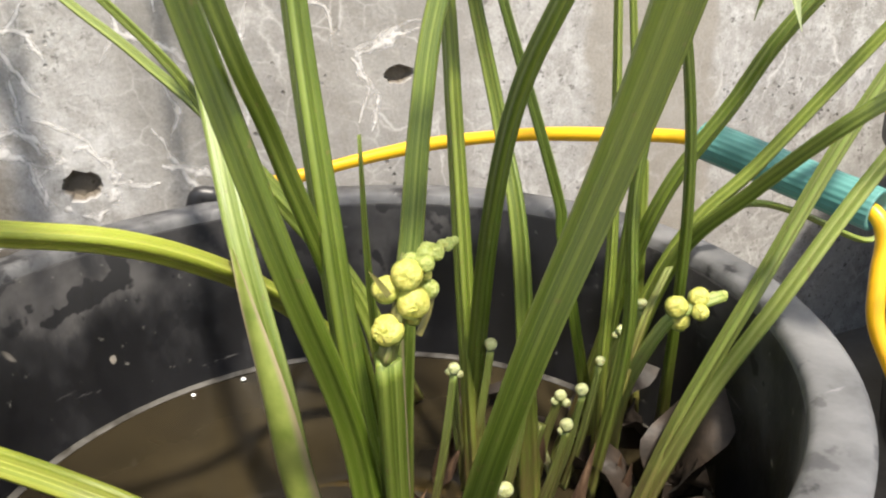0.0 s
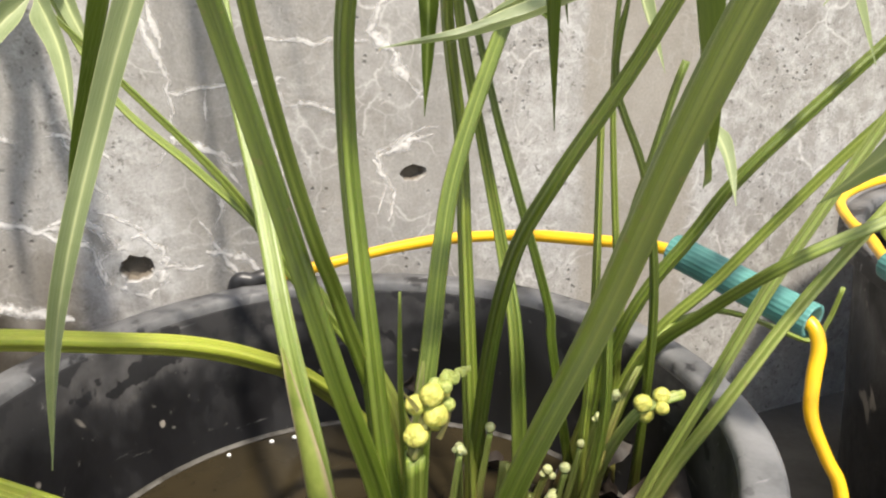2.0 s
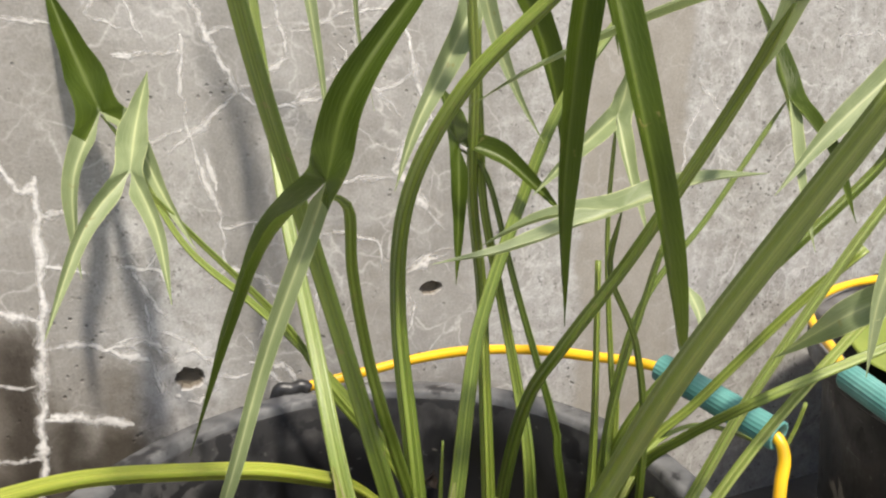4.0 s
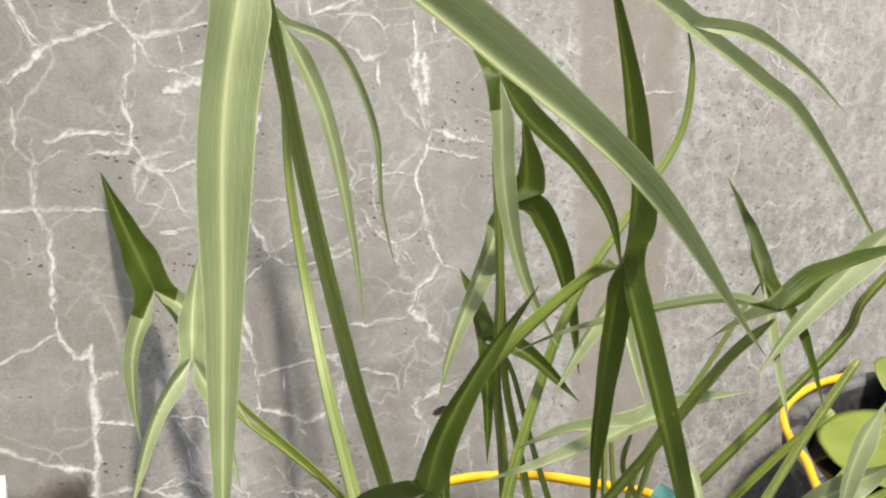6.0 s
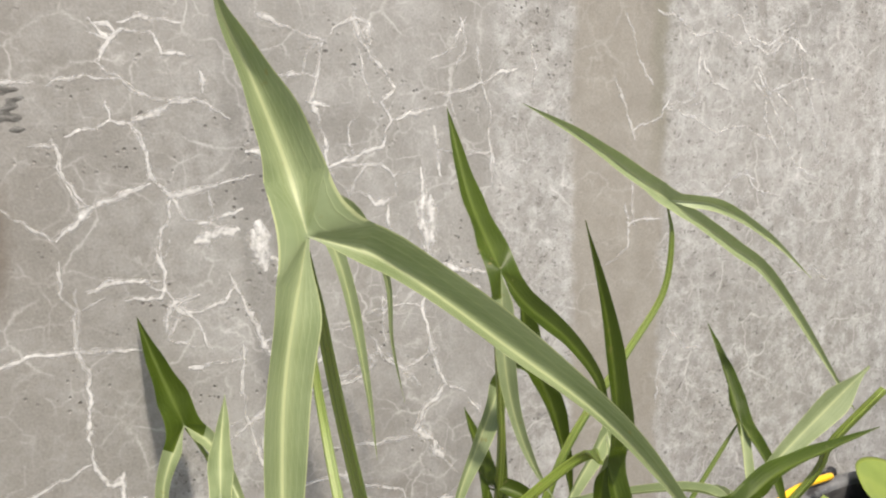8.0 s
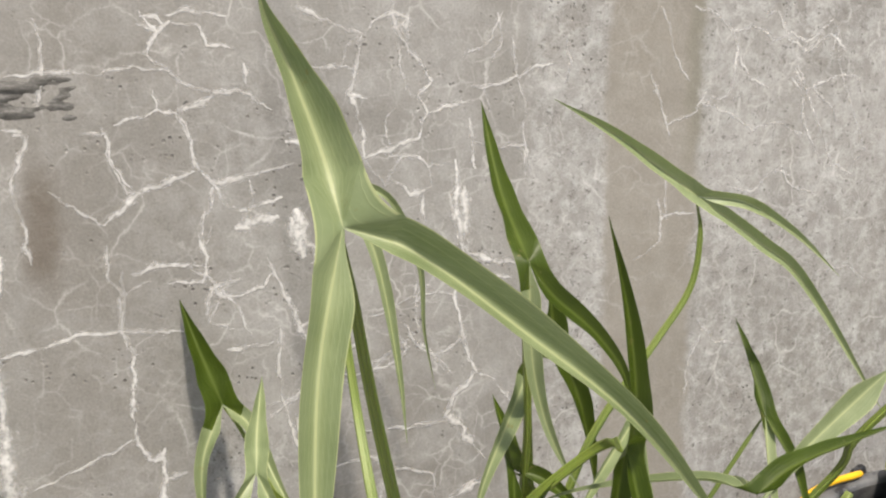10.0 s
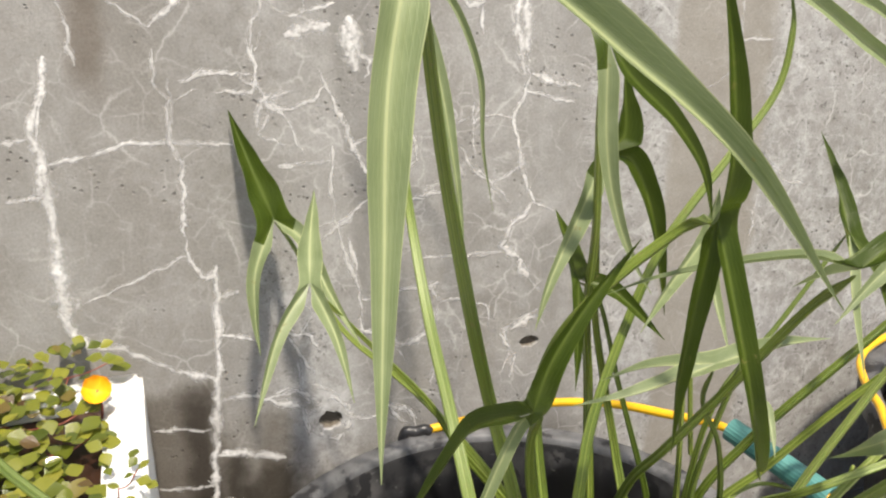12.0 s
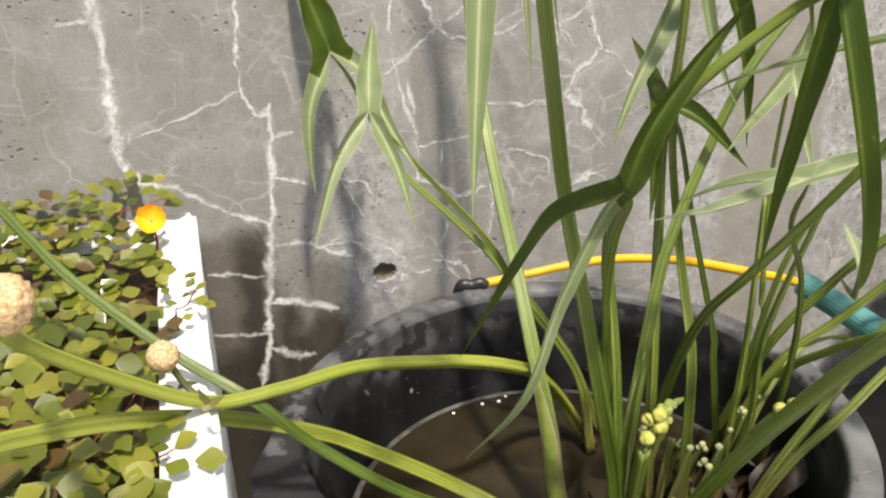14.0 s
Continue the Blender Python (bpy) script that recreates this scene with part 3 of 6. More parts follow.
def lobe_rows(points, width, facing, outer, start, fold, seed, cols=10, rows=26, crease=(0.0, 0.0)):
    """A lobe's cross rows from the stalk's top to its tip, each folded to a gutter along the midrib.
    outer: the sides (1, -1) that run on into a neighbouring lobe; start: how far along the shared part reaches; crease: how steeply the outer part of the side x < 0 and x > 0 stands up."""
    fine = 90
    c = spline(points, fine)
    length = sum((b - a).length for a, b in zip(c, c[1:]))
    up = UPS[facing]
    out = []
    for i in range(rows + 1):
        s = start / length + (1 - start / length) * (i / rows) ** 1.2
        f = s * fine
        k = min(fine - 1, int(f))
        q = c[k].lerp(c[k + 1], f - k)
        t = (c[min(k + 4, fine)] - c[max(k - 4, 0)]).normalized()
        nrm = (up - up.dot(t) * t).normalized()
        nrm = Matrix.Rotation(0.15 * math.sin(3.1 * s + seed * 5) * min(1.0, s / 0.3), 3, t) @ nrm
        side = t.cross(nrm).normalized()
        d = s * length
        taper = max(0.0, 1 - max(0.0, (s - 0.16) / 0.84) ** 1.55) * (1 + 0.04 * math.sin(17 * s + seed * 7))
        half = {}
        for sign in (1, -1):
            if sign in outer:
                half[sign] = width * 0.5 * taper * (1 + 0.22 * math.exp(-(d / (1.7 * width)) ** 3))
            else:
                e = min(1.0, d / (1.9 * width))
                half[sign] = width * 0.5 * taper * (0.10 + 0.90 * e * e * (3 - 2 * e))
        curl = fold * min(1.0, 0.30 + d / (3.0 * width))
        row = []
        for k in range(cols + 1):
            x = 2 * k / cols - 1
            h = max(0.0003, half[1 if x > 0 else -1])
            lift = curl * (0.62 * abs(x) + 0.38 * x * x) + 0.05 * math.sin(23 * s + seed * 3 + (2.0 if x > 0 else 0.0)) * x * x
            lift += crease[x > 0] * max(0.0, abs(x) - 0.38) * min(1.0, 0.25 + d / (3.0 * width))
            row.append(q + side * (h * x) + nrm * (h * lift))
        out.append((d, t, row))
    return out


def strip_into(bm, rows, slot, lo=0, hi=None):
    """Faces between cross rows, from column lo to hi; the UV's u runs across the whole row, v along it."""
    lay = uv_layer(bm)
    cols = len(rows[0][2]) - 1
    hi = cols if hi is None else hi
    verts = [[bm.verts.new(p) for p in row[lo:hi + 1]] for _, _, row in rows]
    for i in range(len(rows) - 1):
        for k in range(hi - lo):
            f = bm.faces.new((verts[i][k], verts[i][k + 1], verts[i + 1][k + 1], verts[i + 1][k]))
            f.material_index = slot
            for loop, (a, b) in zip(f.loops, ((i, k), (i, k + 1), (i + 1, k + 1), (i + 1, k))):
                loop[lay].uv = ((b + lo) / cols, rows[a][0])


def blade_into(bm, lobes, fold, seed, crease=(0.0, 0.0, 0.0)):
    """An arrowhead blade: three lobes, and on each side a shoulder fanned out from the stalk's top between the upper lobe and a side lobe."""
    node = Vector(lobes[0][0][0])
    top_width, slot = lobes[0][1], lobes[0][3]
    ways = [(spline(pts, 90)[8] - node).normalized() for pts, _, _, _ in lobes]
    reach = min([1.05 * top_width] + [0.28 * sum((Vector(b) - Vector(a)).length for a, b in zip(pts, pts[1:])) for pts, _, _, _ in lobes])
    lay = uv_layer(bm)

    def across(k):
        up = UPS[lobes[k][2]]
        return ways[k].cross(up - up.dot(ways[k]) * ways[k]).normalized()

    right = 1 if across(0).dot(ways[1]) >= across(0).dot(ways[2]) else 2
    top = lobe_rows(*lobes[0][:3], (1, -1), reach, fold, seed, crease=(0.0, crease[0]) if right == 2 else (crease[0], 0.0))
    strip_into(bm, top, slot)
    for k in (1, 2):
        pts, width, facing, own = lobes[k]
        outer = -1 if across(k).dot(ways[3 - k]) > 0 else 1
        steep = (0.0, crease[k]) if outer == 1 else (crease[k], 0.0)
        rows = lobe_rows(pts, width, facing, (outer,), reach, fold, seed + k, crease=steep)
        strip_into(bm, rows, own)
        whole = lobe_rows(pts, width, facing, (outer,), 0.0, fold, seed + k, rows=60, crease=steep)
        first = [r for r in whole if r[0] < reach] + [rows[0]]
        strip_into(bm, first, own, *((0, 5) if outer == 1 else (5, 10)))
        # the shoulder's outer line: along the upper lobe's row, round to the side lobe's edge, and back to its midrib
        a = top[0][2][5:] if k == right else top[0][2][5::-1]
        b = rows[0][2][5:] if outer == 1 else rows[0][2][5::-1]
        gap = (a[-1] - b[-1]).length
        p0, p1, p2, p3 = a[-1], a[-1] - top[0][1] * gap * 0.38, b[-1] - rows[0][1] * gap * 0.38, b[-1]
        bend = [p0 * (1 - u) ** 3 + p1 * (3 * u * (1 - u) ** 2) + p2 * (3 * u * u * (1 - u)) + p3 * u ** 3 for u in (0.125 * n for n in range(1, 8))]
        line = [(p, 0.5 + 0.09 * n, 0) for n, p in enumerate(a)] + [(p, 0.95, 1) for p in bend] + [(p, 0.5 + 0.09 * n, 0) for n, p in reversed(list(enumerate(b)))]
        rings = [[bm.verts.new(node.lerp(p, r / 6)) for p, _, _ in line] for r in range(1, 7)]
        hub = bm.verts.new(node)
        for r in range(6):
            for n in range(len(line) - 1):
                quad = [(rings[r][n], r + 1, n), (rings[r][n + 1], r + 1, n + 1)]
                quad += [(hub, 0, n)] if r == 0 else [(rings[r - 1][n + 1], r, n + 1), (rings[r - 1][n], r, n)]
                f = bm.faces.new([v for v, _, _ in quad])
                f.material_index = slot
                for loop, (_, ring, m) in zip(f.loops, quad):
                    loop[lay].uv = (line[m][1] + (0.05 if ring == 6 and line[m][2] else 0.0), ring / 6 * reach)
    bmesh.ops.remove_doubles(bm, verts=bm.verts, dist=0.0001)
    bmesh.ops.recalc_face_normals(bm, faces=bm.faces)


LEAVES = []
LEAVES.append(([(-0.165, -0.495, 0.213), (-0.191, -0.485, 0.3), (-0.202, -0.485, 0.381), (-0.228, -0.496, 0.476), (-0.254, -0.501, 0.582), (-0.278, -0.506, 0.676), (-0.311, -0.545, 0.780), (-0.341, -0.574, 0.904), (-0.374, -0.632, 1.036)], 0.007742, 0.003476, [
    ([(-0.375, -0.634, 1.038), (-0.379, -0.612, 1.076), (-0.392, -0.597, 1.125), (-0.405, -0.595, 1.158), (-0.410, -0.598, 1.178)], 0.0304, 3, 1),
    ([(-0.375, -0.634, 1.038), (-0.399, -0.657, 0.960), (-0.413, -0.686, 0.872), (-0.426, -0.716, 0.794), (-0.429, -0.724, 0.774)], 0.0258, 3, 1),
    ([(-0.375, -0.634, 1.038), (-0.335, -0.650, 1.021), (-0.276, -0.672, 0.972), (-0.207, -0.695, 0.909), (-0.133, -0.709, 0.814)], 0.0210, 0, 1),
]))
LEAVES.append(([(-0.195, -0.42, 0.213), (-0.207, -0.378, 0.261), (-0.214, -0.364, 0.342), (-0.221, -0.32, 0.43), (-0.22, -0.253, 0.513), (-0.223, -0.186, 0.609), (-0.219, -0.113, 0.711), (-0.226, -0.1, 0.82), (-0.23, -0.115, 0.91), (-0.232, -0.14, 0.996)], 0.00874, 0.00316, [
    ([(-0.232, -0.14, 0.996), (-0.248, -0.135, 1.012), (-0.268, -0.125, 1.026)], 0.0120, 0, 1),
    ([(-0.232, -0.14, 0.996), (-0.2, -0.16, 0.904), (-0.186, -0.184, 0.781), (-0.182, -0.203, 0.681)], 0.0180, 0, 1),
    ([(-0.232, -0.14, 0.996), (-0.171, -0.131, 0.967), (-0.13, -0.12, 0.879), (-0.121, -0.109, 0.787), (-0.102, -0.099, 0.7)], 0.0100, 0, 1),
]))
LEAVES.append(([(-0.078, -0.225, 0.215), (-0.121, -0.197, 0.331), (-0.203, -0.16, 0.454), (-0.256, -0.138, 0.515), (-0.316, -0.114, 0.58), (-0.36, -0.078, 0.679), (-0.378, -0.060, 0.711)], 0.005372, 0.00237, [
    ([(-0.378, -0.060, 0.711), (-0.399, -0.036, 0.778), (-0.416, -0.011, 0.841)], 0.0330, 0, 0),
    ([(-0.378, -0.060, 0.711), (-0.408, -0.082, 0.655), (-0.415, -0.095, 0.600), (-0.414, -0.104, 0.551)], 0.0210, 0, 1),
    ([(-0.378, -0.060, 0.711), (-0.353, -0.106, 0.696), (-0.336, -0.167, 0.647), (-0.316, -0.234, 0.604)], 0.0200, 0, 1),
]))
LEAVES.append(([(-0.11, -0.265, 0.215), (-0.129, -0.249, 0.331), (-0.2, -0.23, 0.445), (-0.238, -0.218, 0.516), (-0.312, -0.198, 0.607), (-0.361, -0.183, 0.671)], 0.005135, 0.00237, [
    ([(-0.361, -0.183, 0.671), (-0.349, -0.136, 0.707), (-0.331, -0.085, 0.75)], 0.0253, 3, 1),
    ([(-0.361, -0.183, 0.671), (-0.405, -0.216, 0.628), (-0.445, -0.267, 0.551)], 0.0171, 3, 1),
    ([(-0.361, -0.183, 0.671), (-0.348, -0.241, 0.63), (-0.347, -0.312, 0.583)], 0.0171, 3, 1),
]))
LEAVES.append(([(-0.085, -0.365, 0.213), (-0.081, -0.343, 0.372), (-0.076, -0.322, 0.483), (-0.076, -0.315, 0.56), (-0.1, -0.346, 0.66), (-0.116, -0.384, 0.768), (-0.138, -0.418, 0.884), (-0.145, -0.438, 0.952)], 0.00632, 0.002765, [
    ([(-0.145, -0.438, 0.952), (-0.134, -0.358, 1.007), (-0.112, -0.267, 1.090)], 0.0245, 0, 0),
    ([(-0.145, -0.438, 0.952), (-0.141, -0.438, 0.862), (-0.128, -0.438, 0.8), (-0.108, -0.438, 0.751), (-0.084, -0.438, 0.712)], 0.0189, 0, 1),
    ([(-0.145, -0.438, 0.952), (-0.12, -0.438, 0.918), (-0.073, -0.438, 0.876), (-0.038, -0.438, 0.829), (-0.022, -0.438, 0.774)], 0.0216, 0, 0),
]))
LEAVES.append(([(-0.06, -0.4, 0.213), (-0.059, -0.384, 0.404), (-0.057, -0.355, 0.475), (-0.066, -0.34, 0.55), (-0.089, -0.348, 0.647), (-0.096, -0.356, 0.701), (-0.1, -0.358, 0.79), (-0.094, -0.358, 0.83)], 0.005925, 0.002765, [
    ([(-0.094, -0.358, 0.83), (-0.074, -0.358, 0.849), (-0.078, -0.358, 0.914)], 0.0290, 3, 0),
    ([(-0.094, -0.358, 0.83), (-0.132, -0.377, 0.775), (-0.169, -0.396, 0.724), (-0.192, -0.411, 0.681)], 0.0216, 0, 1),
    ([(-0.094, -0.358, 0.83), (-0.062, -0.358, 0.82), (-0.033, -0.358, 0.754), (-0.011, -0.358, 0.646)], 0.0235, 3, 0),
]))
LEAVES.append(([(-0.165, -0.445, 0.213), (-0.195, -0.477, 0.364), (-0.202, -0.464, 0.492), (-0.2, -0.434, 0.599), (-0.204, -0.471, 0.69), (-0.185, -0.522, 0.766), (-0.139, -0.559, 0.824), (-0.159, -0.616, 0.851)], 0.007505, 0.003555, [
    ([(-0.159, -0.616, 0.851), (-0.166, -0.633, 0.87), (-0.172, -0.643, 0.908), (-0.181, -0.642, 0.97), (-0.201, -0.647, 1.032)], 0.0175, 0, 0),
    ([(-0.159, -0.616, 0.851), (-0.166, -0.612, 0.785), (-0.155, -0.585, 0.7), (-0.13, -0.55, 0.615)], 0.0155, 0, 0),
    ([(-0.159, -0.616, 0.851), (-0.147, -0.657, 0.727), (-0.077, -0.595, 0.612), (0.031, -0.468, 0.547)], 0.0155, 0, 0),
]))
LEAVES.append(([(-0.165, -0.415, 0.213), (-0.185, -0.449, 0.387), (-0.222, -0.482, 0.513), (-0.240, -0.513, 0.559), (-0.258, -0.540, 0.615), (-0.277, -0.580, 0.680), (-0.288, -0.615, 0.722), (-0.303, -0.635, 0.739)], 0.005135, 0.002765, [
    ([(-0.303, -0.636, 0.740), (-0.293, -0.640, 0.776), (-0.264, -0.636, 0.813), (-0.232, -0.638, 0.850)], 0.0158, 0, 0),
    ([(-0.303, -0.636, 0.740), (-0.307, -0.629, 0.734), (-0.318, -0.573, 0.696), (-0.335, -0.537, 0.635), (-0.358, -0.485, 0.542)], 0.0160, 2, 0),
    ([(-0.303, -0.636, 0.740), (-0.305, -0.615, 0.715), (-0.329, -0.609, 0.654), (-0.353, -0.609, 0.584), (-0.371, -0.540, 0.483)], 0.0092, 0, 1),
]))
LEAVES.append(([(-0.165, -0.425, 0.213), (-0.155, -0.425, 0.379), (-0.141, -0.413, 0.447), (-0.13, -0.405, 0.506), (-0.112, -0.391, 0.562), (-0.07, -0.375, 0.65), (-0.028, -0.374, 0.738), (0.046, -0.373, 0.826), (0.092, -0.373, 0.885), (0.103, -0.372, 0.945), (0.098, -0.372, 0.986)], 0.006715, 0.002765, [
    ([(0.098, -0.372, 0.986), (0.047, -0.361, 1.024), (-0.003, -0.35, 1.060), (-0.062, -0.338, 1.093)], 0.0185, 3, 1),
    ([(0.098, -0.372, 0.986), (0.146, -0.392, 0.979), (0.195, -0.416, 0.944), (0.237, -0.442, 0.898)], 0.0144, 3, 1),
    ([(0.098, -0.372, 0.986), (0.163, -0.396, 0.935), (0.212, -0.415, 0.889), (0.3, -0.467, 0.731)], 0.0162, 3, 1),
]))
LEAVES.append(([(0.03, -0.345, 0.215), (0.033, -0.355, 0.34), (0.054, -0.373, 0.526), (0.12, -0.387, 0.626), (0.185, -0.401, 0.73)], 0.004345, 0.00237, [
    ([(0.185, -0.401, 0.73), (0.195, -0.367, 0.769), (0.205, -0.322, 0.822)], 0.0198, 0, 0),
    ([(0.185, -0.401, 0.73), (0.175, -0.46, 0.692), (0.133, -0.533, 0.65)], 0.016, 0, 0),
    ([(0.185, -0.401, 0.73), (0.141, -0.462, 0.676), (0.101, -0.527, 0.63)], 0.0144, 0, 1),
]))
LEAVES.append(([(-0.075, -0.335, 0.213), (-0.079, -0.352, 0.299), (-0.088, -0.396, 0.421), (-0.093, -0.44, 0.509), (-0.09, -0.485, 0.57), (-0.065, -0.53, 0.65), (-0.051, -0.596, 0.753), (-0.078, -0.666, 0.818)], 0.005925, 0.003318, [
    ([(-0.078, -0.666, 0.818), (-0.046, -0.666, 0.833), (0.006, -0.666, 0.841), (0.062, -0.666, 0.848)], 0.0150, 1, 0),
    ([(-0.078, -0.666, 0.818), (-0.097, -0.623, 0.813), (-0.144, -0.547, 0.779), (-0.177, -0.503, 0.75)], 0.0108, 1, 1),
    ([(-0.078, -0.666, 0.818), (-0.018, -0.579, 0.773), (0.017, -0.508, 0.731)], 0.0126, 1, 1),
]))
LEAVES.append(([(0.067, -0.368, 0.215), (0.027, -0.432, 0.428), (-0.018, -0.475, 0.552), (-0.066, -0.504, 0.628), (-0.078, -0.533, 0.684)], 0.00395, 0.001975, [
    ([(-0.078, -0.533, 0.684), (-0.033, -0.547, 0.698), (0.016, -0.56, 0.703)], 0.0162, 1, 1),
    ([(-0.078, -0.533, 0.684), (-0.147, -0.518, 0.66), (-0.202, -0.506, 0.653)], 0.0162, 1, 1),
    ([(-0.078, -0.533, 0.684), (-0.12, -0.496, 0.67), (-0.151, -0.467, 0.648)], 0.0144, 1, 1),
]))
LEAVES.append(([(0.073, -0.324, 0.215), (0.072, -0.325, 0.416), (0.066, -0.325, 0.438), (0.052, -0.325, 0.594), (0.057, -0.325, 0.712)], 0.00395, 0.001975, [
    ([(0.057, -0.325, 0.712), (0.063, -0.325, 0.727), (0.071, -0.325, 0.772)], 0.018, 0, 1),
    ([(0.057, -0.325, 0.712), (-0.029, -0.385, 0.689), (-0.092, -0.436, 0.673)], 0.018, 0, 1),
    ([(0.057, -0.325, 0.712), (0.043, -0.371, 0.661), (0.032, -0.417, 0.616)], 0.0153, 0, 1),
]))
LEAVES.append(([(0.015, -0.362, 0.215), (-0.015, -0.36, 0.392), (-0.02, -0.359, 0.431), (-0.062, -0.357, 0.571), (-0.091, -0.356, 0.674), (-0.116, -0.355, 0.703)], 0.00395, 0.002212, [
    ([(-0.116, -0.355, 0.703), (-0.098, -0.297, 0.719), (-0.084, -0.238, 0.74)], 0.018, 0, 0),
    ([(-0.116, -0.355, 0.703), (-0.125, -0.375, 0.648), (-0.136, -0.394, 0.596)], 0.0144, 0, 0),
    ([(-0.116, -0.355, 0.703), (-0.083, -0.377, 0.689), (-0.046, -0.411, 0.646)], 0.018, 0, 0),
]))
# bare stalks whose blades stand out of sight, and cut or young ones: path, radius at the foot and at the top
STALKS = [
    ([(-0.15, -0.49, 0.213), (-0.166, -0.532, 0.333), (-0.169, -0.589, 0.449), (-0.173, -0.658, 0.563), (-0.197, -0.744, 0.677), (-0.206, -0.834, 0.798)], 0.00782, 0.00357),
    ([(0.02, -0.32, 0.215), (0.046, -0.37, 0.402), (0.086, -0.397, 0.486), (0.107, -0.431, 0.549), (0.234, -0.46, 0.67), (0.238, -0.48, 0.721), (0.29, -0.5, 0.781)], 0.00527, 0.00408),
    ([(0.025, -0.33, 0.215), (0.071, -0.365, 0.373), (0.116, -0.395, 0.442), (0.163, -0.43, 0.52), (0.191, -0.452, 0.565), (0.22, -0.473, 0.604)], 0.00527, 0.00425),
    ([(0.03, -0.34, 0.215), (0.048, -0.39, 0.374), (0.062, -0.446, 0.444), (0.075, -0.517, 0.509), (0.173, -0.55, 0.552), (0.199, -0.57, 0.577)], 0.00527, 0.00357),
    ([(0.004, -0.426, 0.208), (0.032, -0.437, 0.294), (0.068, -0.453, 0.384), (0.112, -0.462, 0.472), (0.166, -0.468, 0.552), (0.204, -0.473, 0.607), (0.243, -0.477, 0.656)], 0.0051, 0.00408),
    ([(0.012, -0.425, 0.213), (0.033, -0.46, 0.32), (0.045, -0.498, 0.401), (0.081, -0.517, 0.475), (0.141, -0.532, 0.552), (0.184, -0.542, 0.604), (0.226, -0.553, 0.65)], 0.0051, 0.003825),
    ([(-0.22, -0.465, 0.213), (-0.285, -0.43, 0.3), (-0.34, -0.4, 0.335), (-0.43, -0.395, 0.401), (-0.473, -0.41, 0.439), (-0.55, -0.44, 0.494), (-0.628, -0.5, 0.551), (-0.689, -0.55, 0.585), (-0.718, -0.58, 0.602)], 0.007225, 0.006375),
    ([(-0.23, -0.374, 0.215), (-0.384, -0.43, 0.352), (-0.478, -0.44, 0.446), (-0.526, -0.45, 0.511), (-0.588, -0.41, 0.548), (-0.655, -0.375, 0.608), (-0.697, -0.353, 0.665), (-0.745, -0.335, 0.74)], 0.00595, 0.00408),
    ([(-0.004, -0.39, 0.215), (0.001, -0.385, 0.287), (0.013, -0.376, 0.408), (0.02, -0.36, 0.587)], 0.00408, 0.00255),
    ([(-0.014, -0.399, 0.215), (-0.004, -0.422, 0.35), (-0.001, -0.42, 0.46), (0.019, -0.44, 0.594), (0.023, -0.45, 0.628)], 0.00442, 0.00255),
    ([(-0.165, -0.44, 0.213), (-0.175, -0.455, 0.35), (-0.187, -0.48, 0.45), (-0.193, -0.5, 0.523)], 0.00442, 0.000765),
    ([(-0.075, -0.375, 0.215), (-0.052, -0.354, 0.29)], 0.00493, 0.004675),
    ([(-0.062, -0.379, 0.215), (-0.04, -0.376, 0.27)], 0.00425, 0.00408),
    ([(-0.028, -0.378, 0.215), (-0.026, -0.332, 0.25), (-0.036, -0.337, 0.27)], 0.00323, 0.00306),
    ([(0, -0.41, 0.3), (0.03, -0.4, 0.358), (0.074, -0.385, 0.398), (0.129, -0.372, 0.403), (0.178, -0.372, 0.388), (0.242, -0.38, 0.357), (0.256, -0.385, 0.375), (0.263, -0.39, 0.41)], 0.00255, 0.00221),
]
# blades whose stalks stand out of sight
HANGING = [
    ([(0.121, -0.62, 0.645), (0.108, -0.6, 0.622), (0.076, -0.58, 0.599), (0.076, -0.521, 0.545)], 0.026, 0),
    ([(0.277, -0.49, 0.806), (0.231, -0.48, 0.765), (0.162, -0.47, 0.707), (0.112, -0.47, 0.661)], 0.03, 0),
    ([(0.122, -0.6, 0.687), (0.098, -0.6, 0.655), (0.084, -0.6, 0.613), (0.083, -0.6, 0.561)], 0.02, 0),
    ([(0.043, -0.45, 0.592), (0.039, -0.477, 0.573), (0.027, -0.505, 0.546)], 0.012, 0),
]
FRUIT_STALK = [(-0.1, -0.245, 0.213), (-0.15, -0.25, 0.3), (-0.199, -0.283, 0.365), (-0.249, -0.339, 0.419), (-0.292, -0.361, 0.447), (-0.339, -0.368, 0.462), (-0.426, -0.4, 0.494), (-0.501, -0.44, 0.512), (-0.562, -0.465, 0.528), (-0.626, -0.52, 0.603), (-0.66, -0.58, 0.674), (-0.637, -0.645, 0.722)]
FRUIT_BRANCH = [(-0.562, -0.465, 0.528), (-0.577, -0.453, 0.54), (-0.588, -0.447, 0.563)]
BUD_STALK = [(-0.175, -0.47, 0.213), (-0.185, -0.49, 0.33), (-0.193, -0.515, 0.428)]
BUD_AXIS = [(-0.193, -0.515, 0.428), (-0.186, -0.515, 0.447), (-0.177, -0.514, 0.463), (-0.162, -0.514, 0.476)]
BUD_STALK_FAR = [(0.02, -0.371, 0.215), (0.012, -0.396, 0.29), (0.015, -0.43, 0.356), (0.03, -0.44, 0.372), (0.05, -0.444, 0.377)]


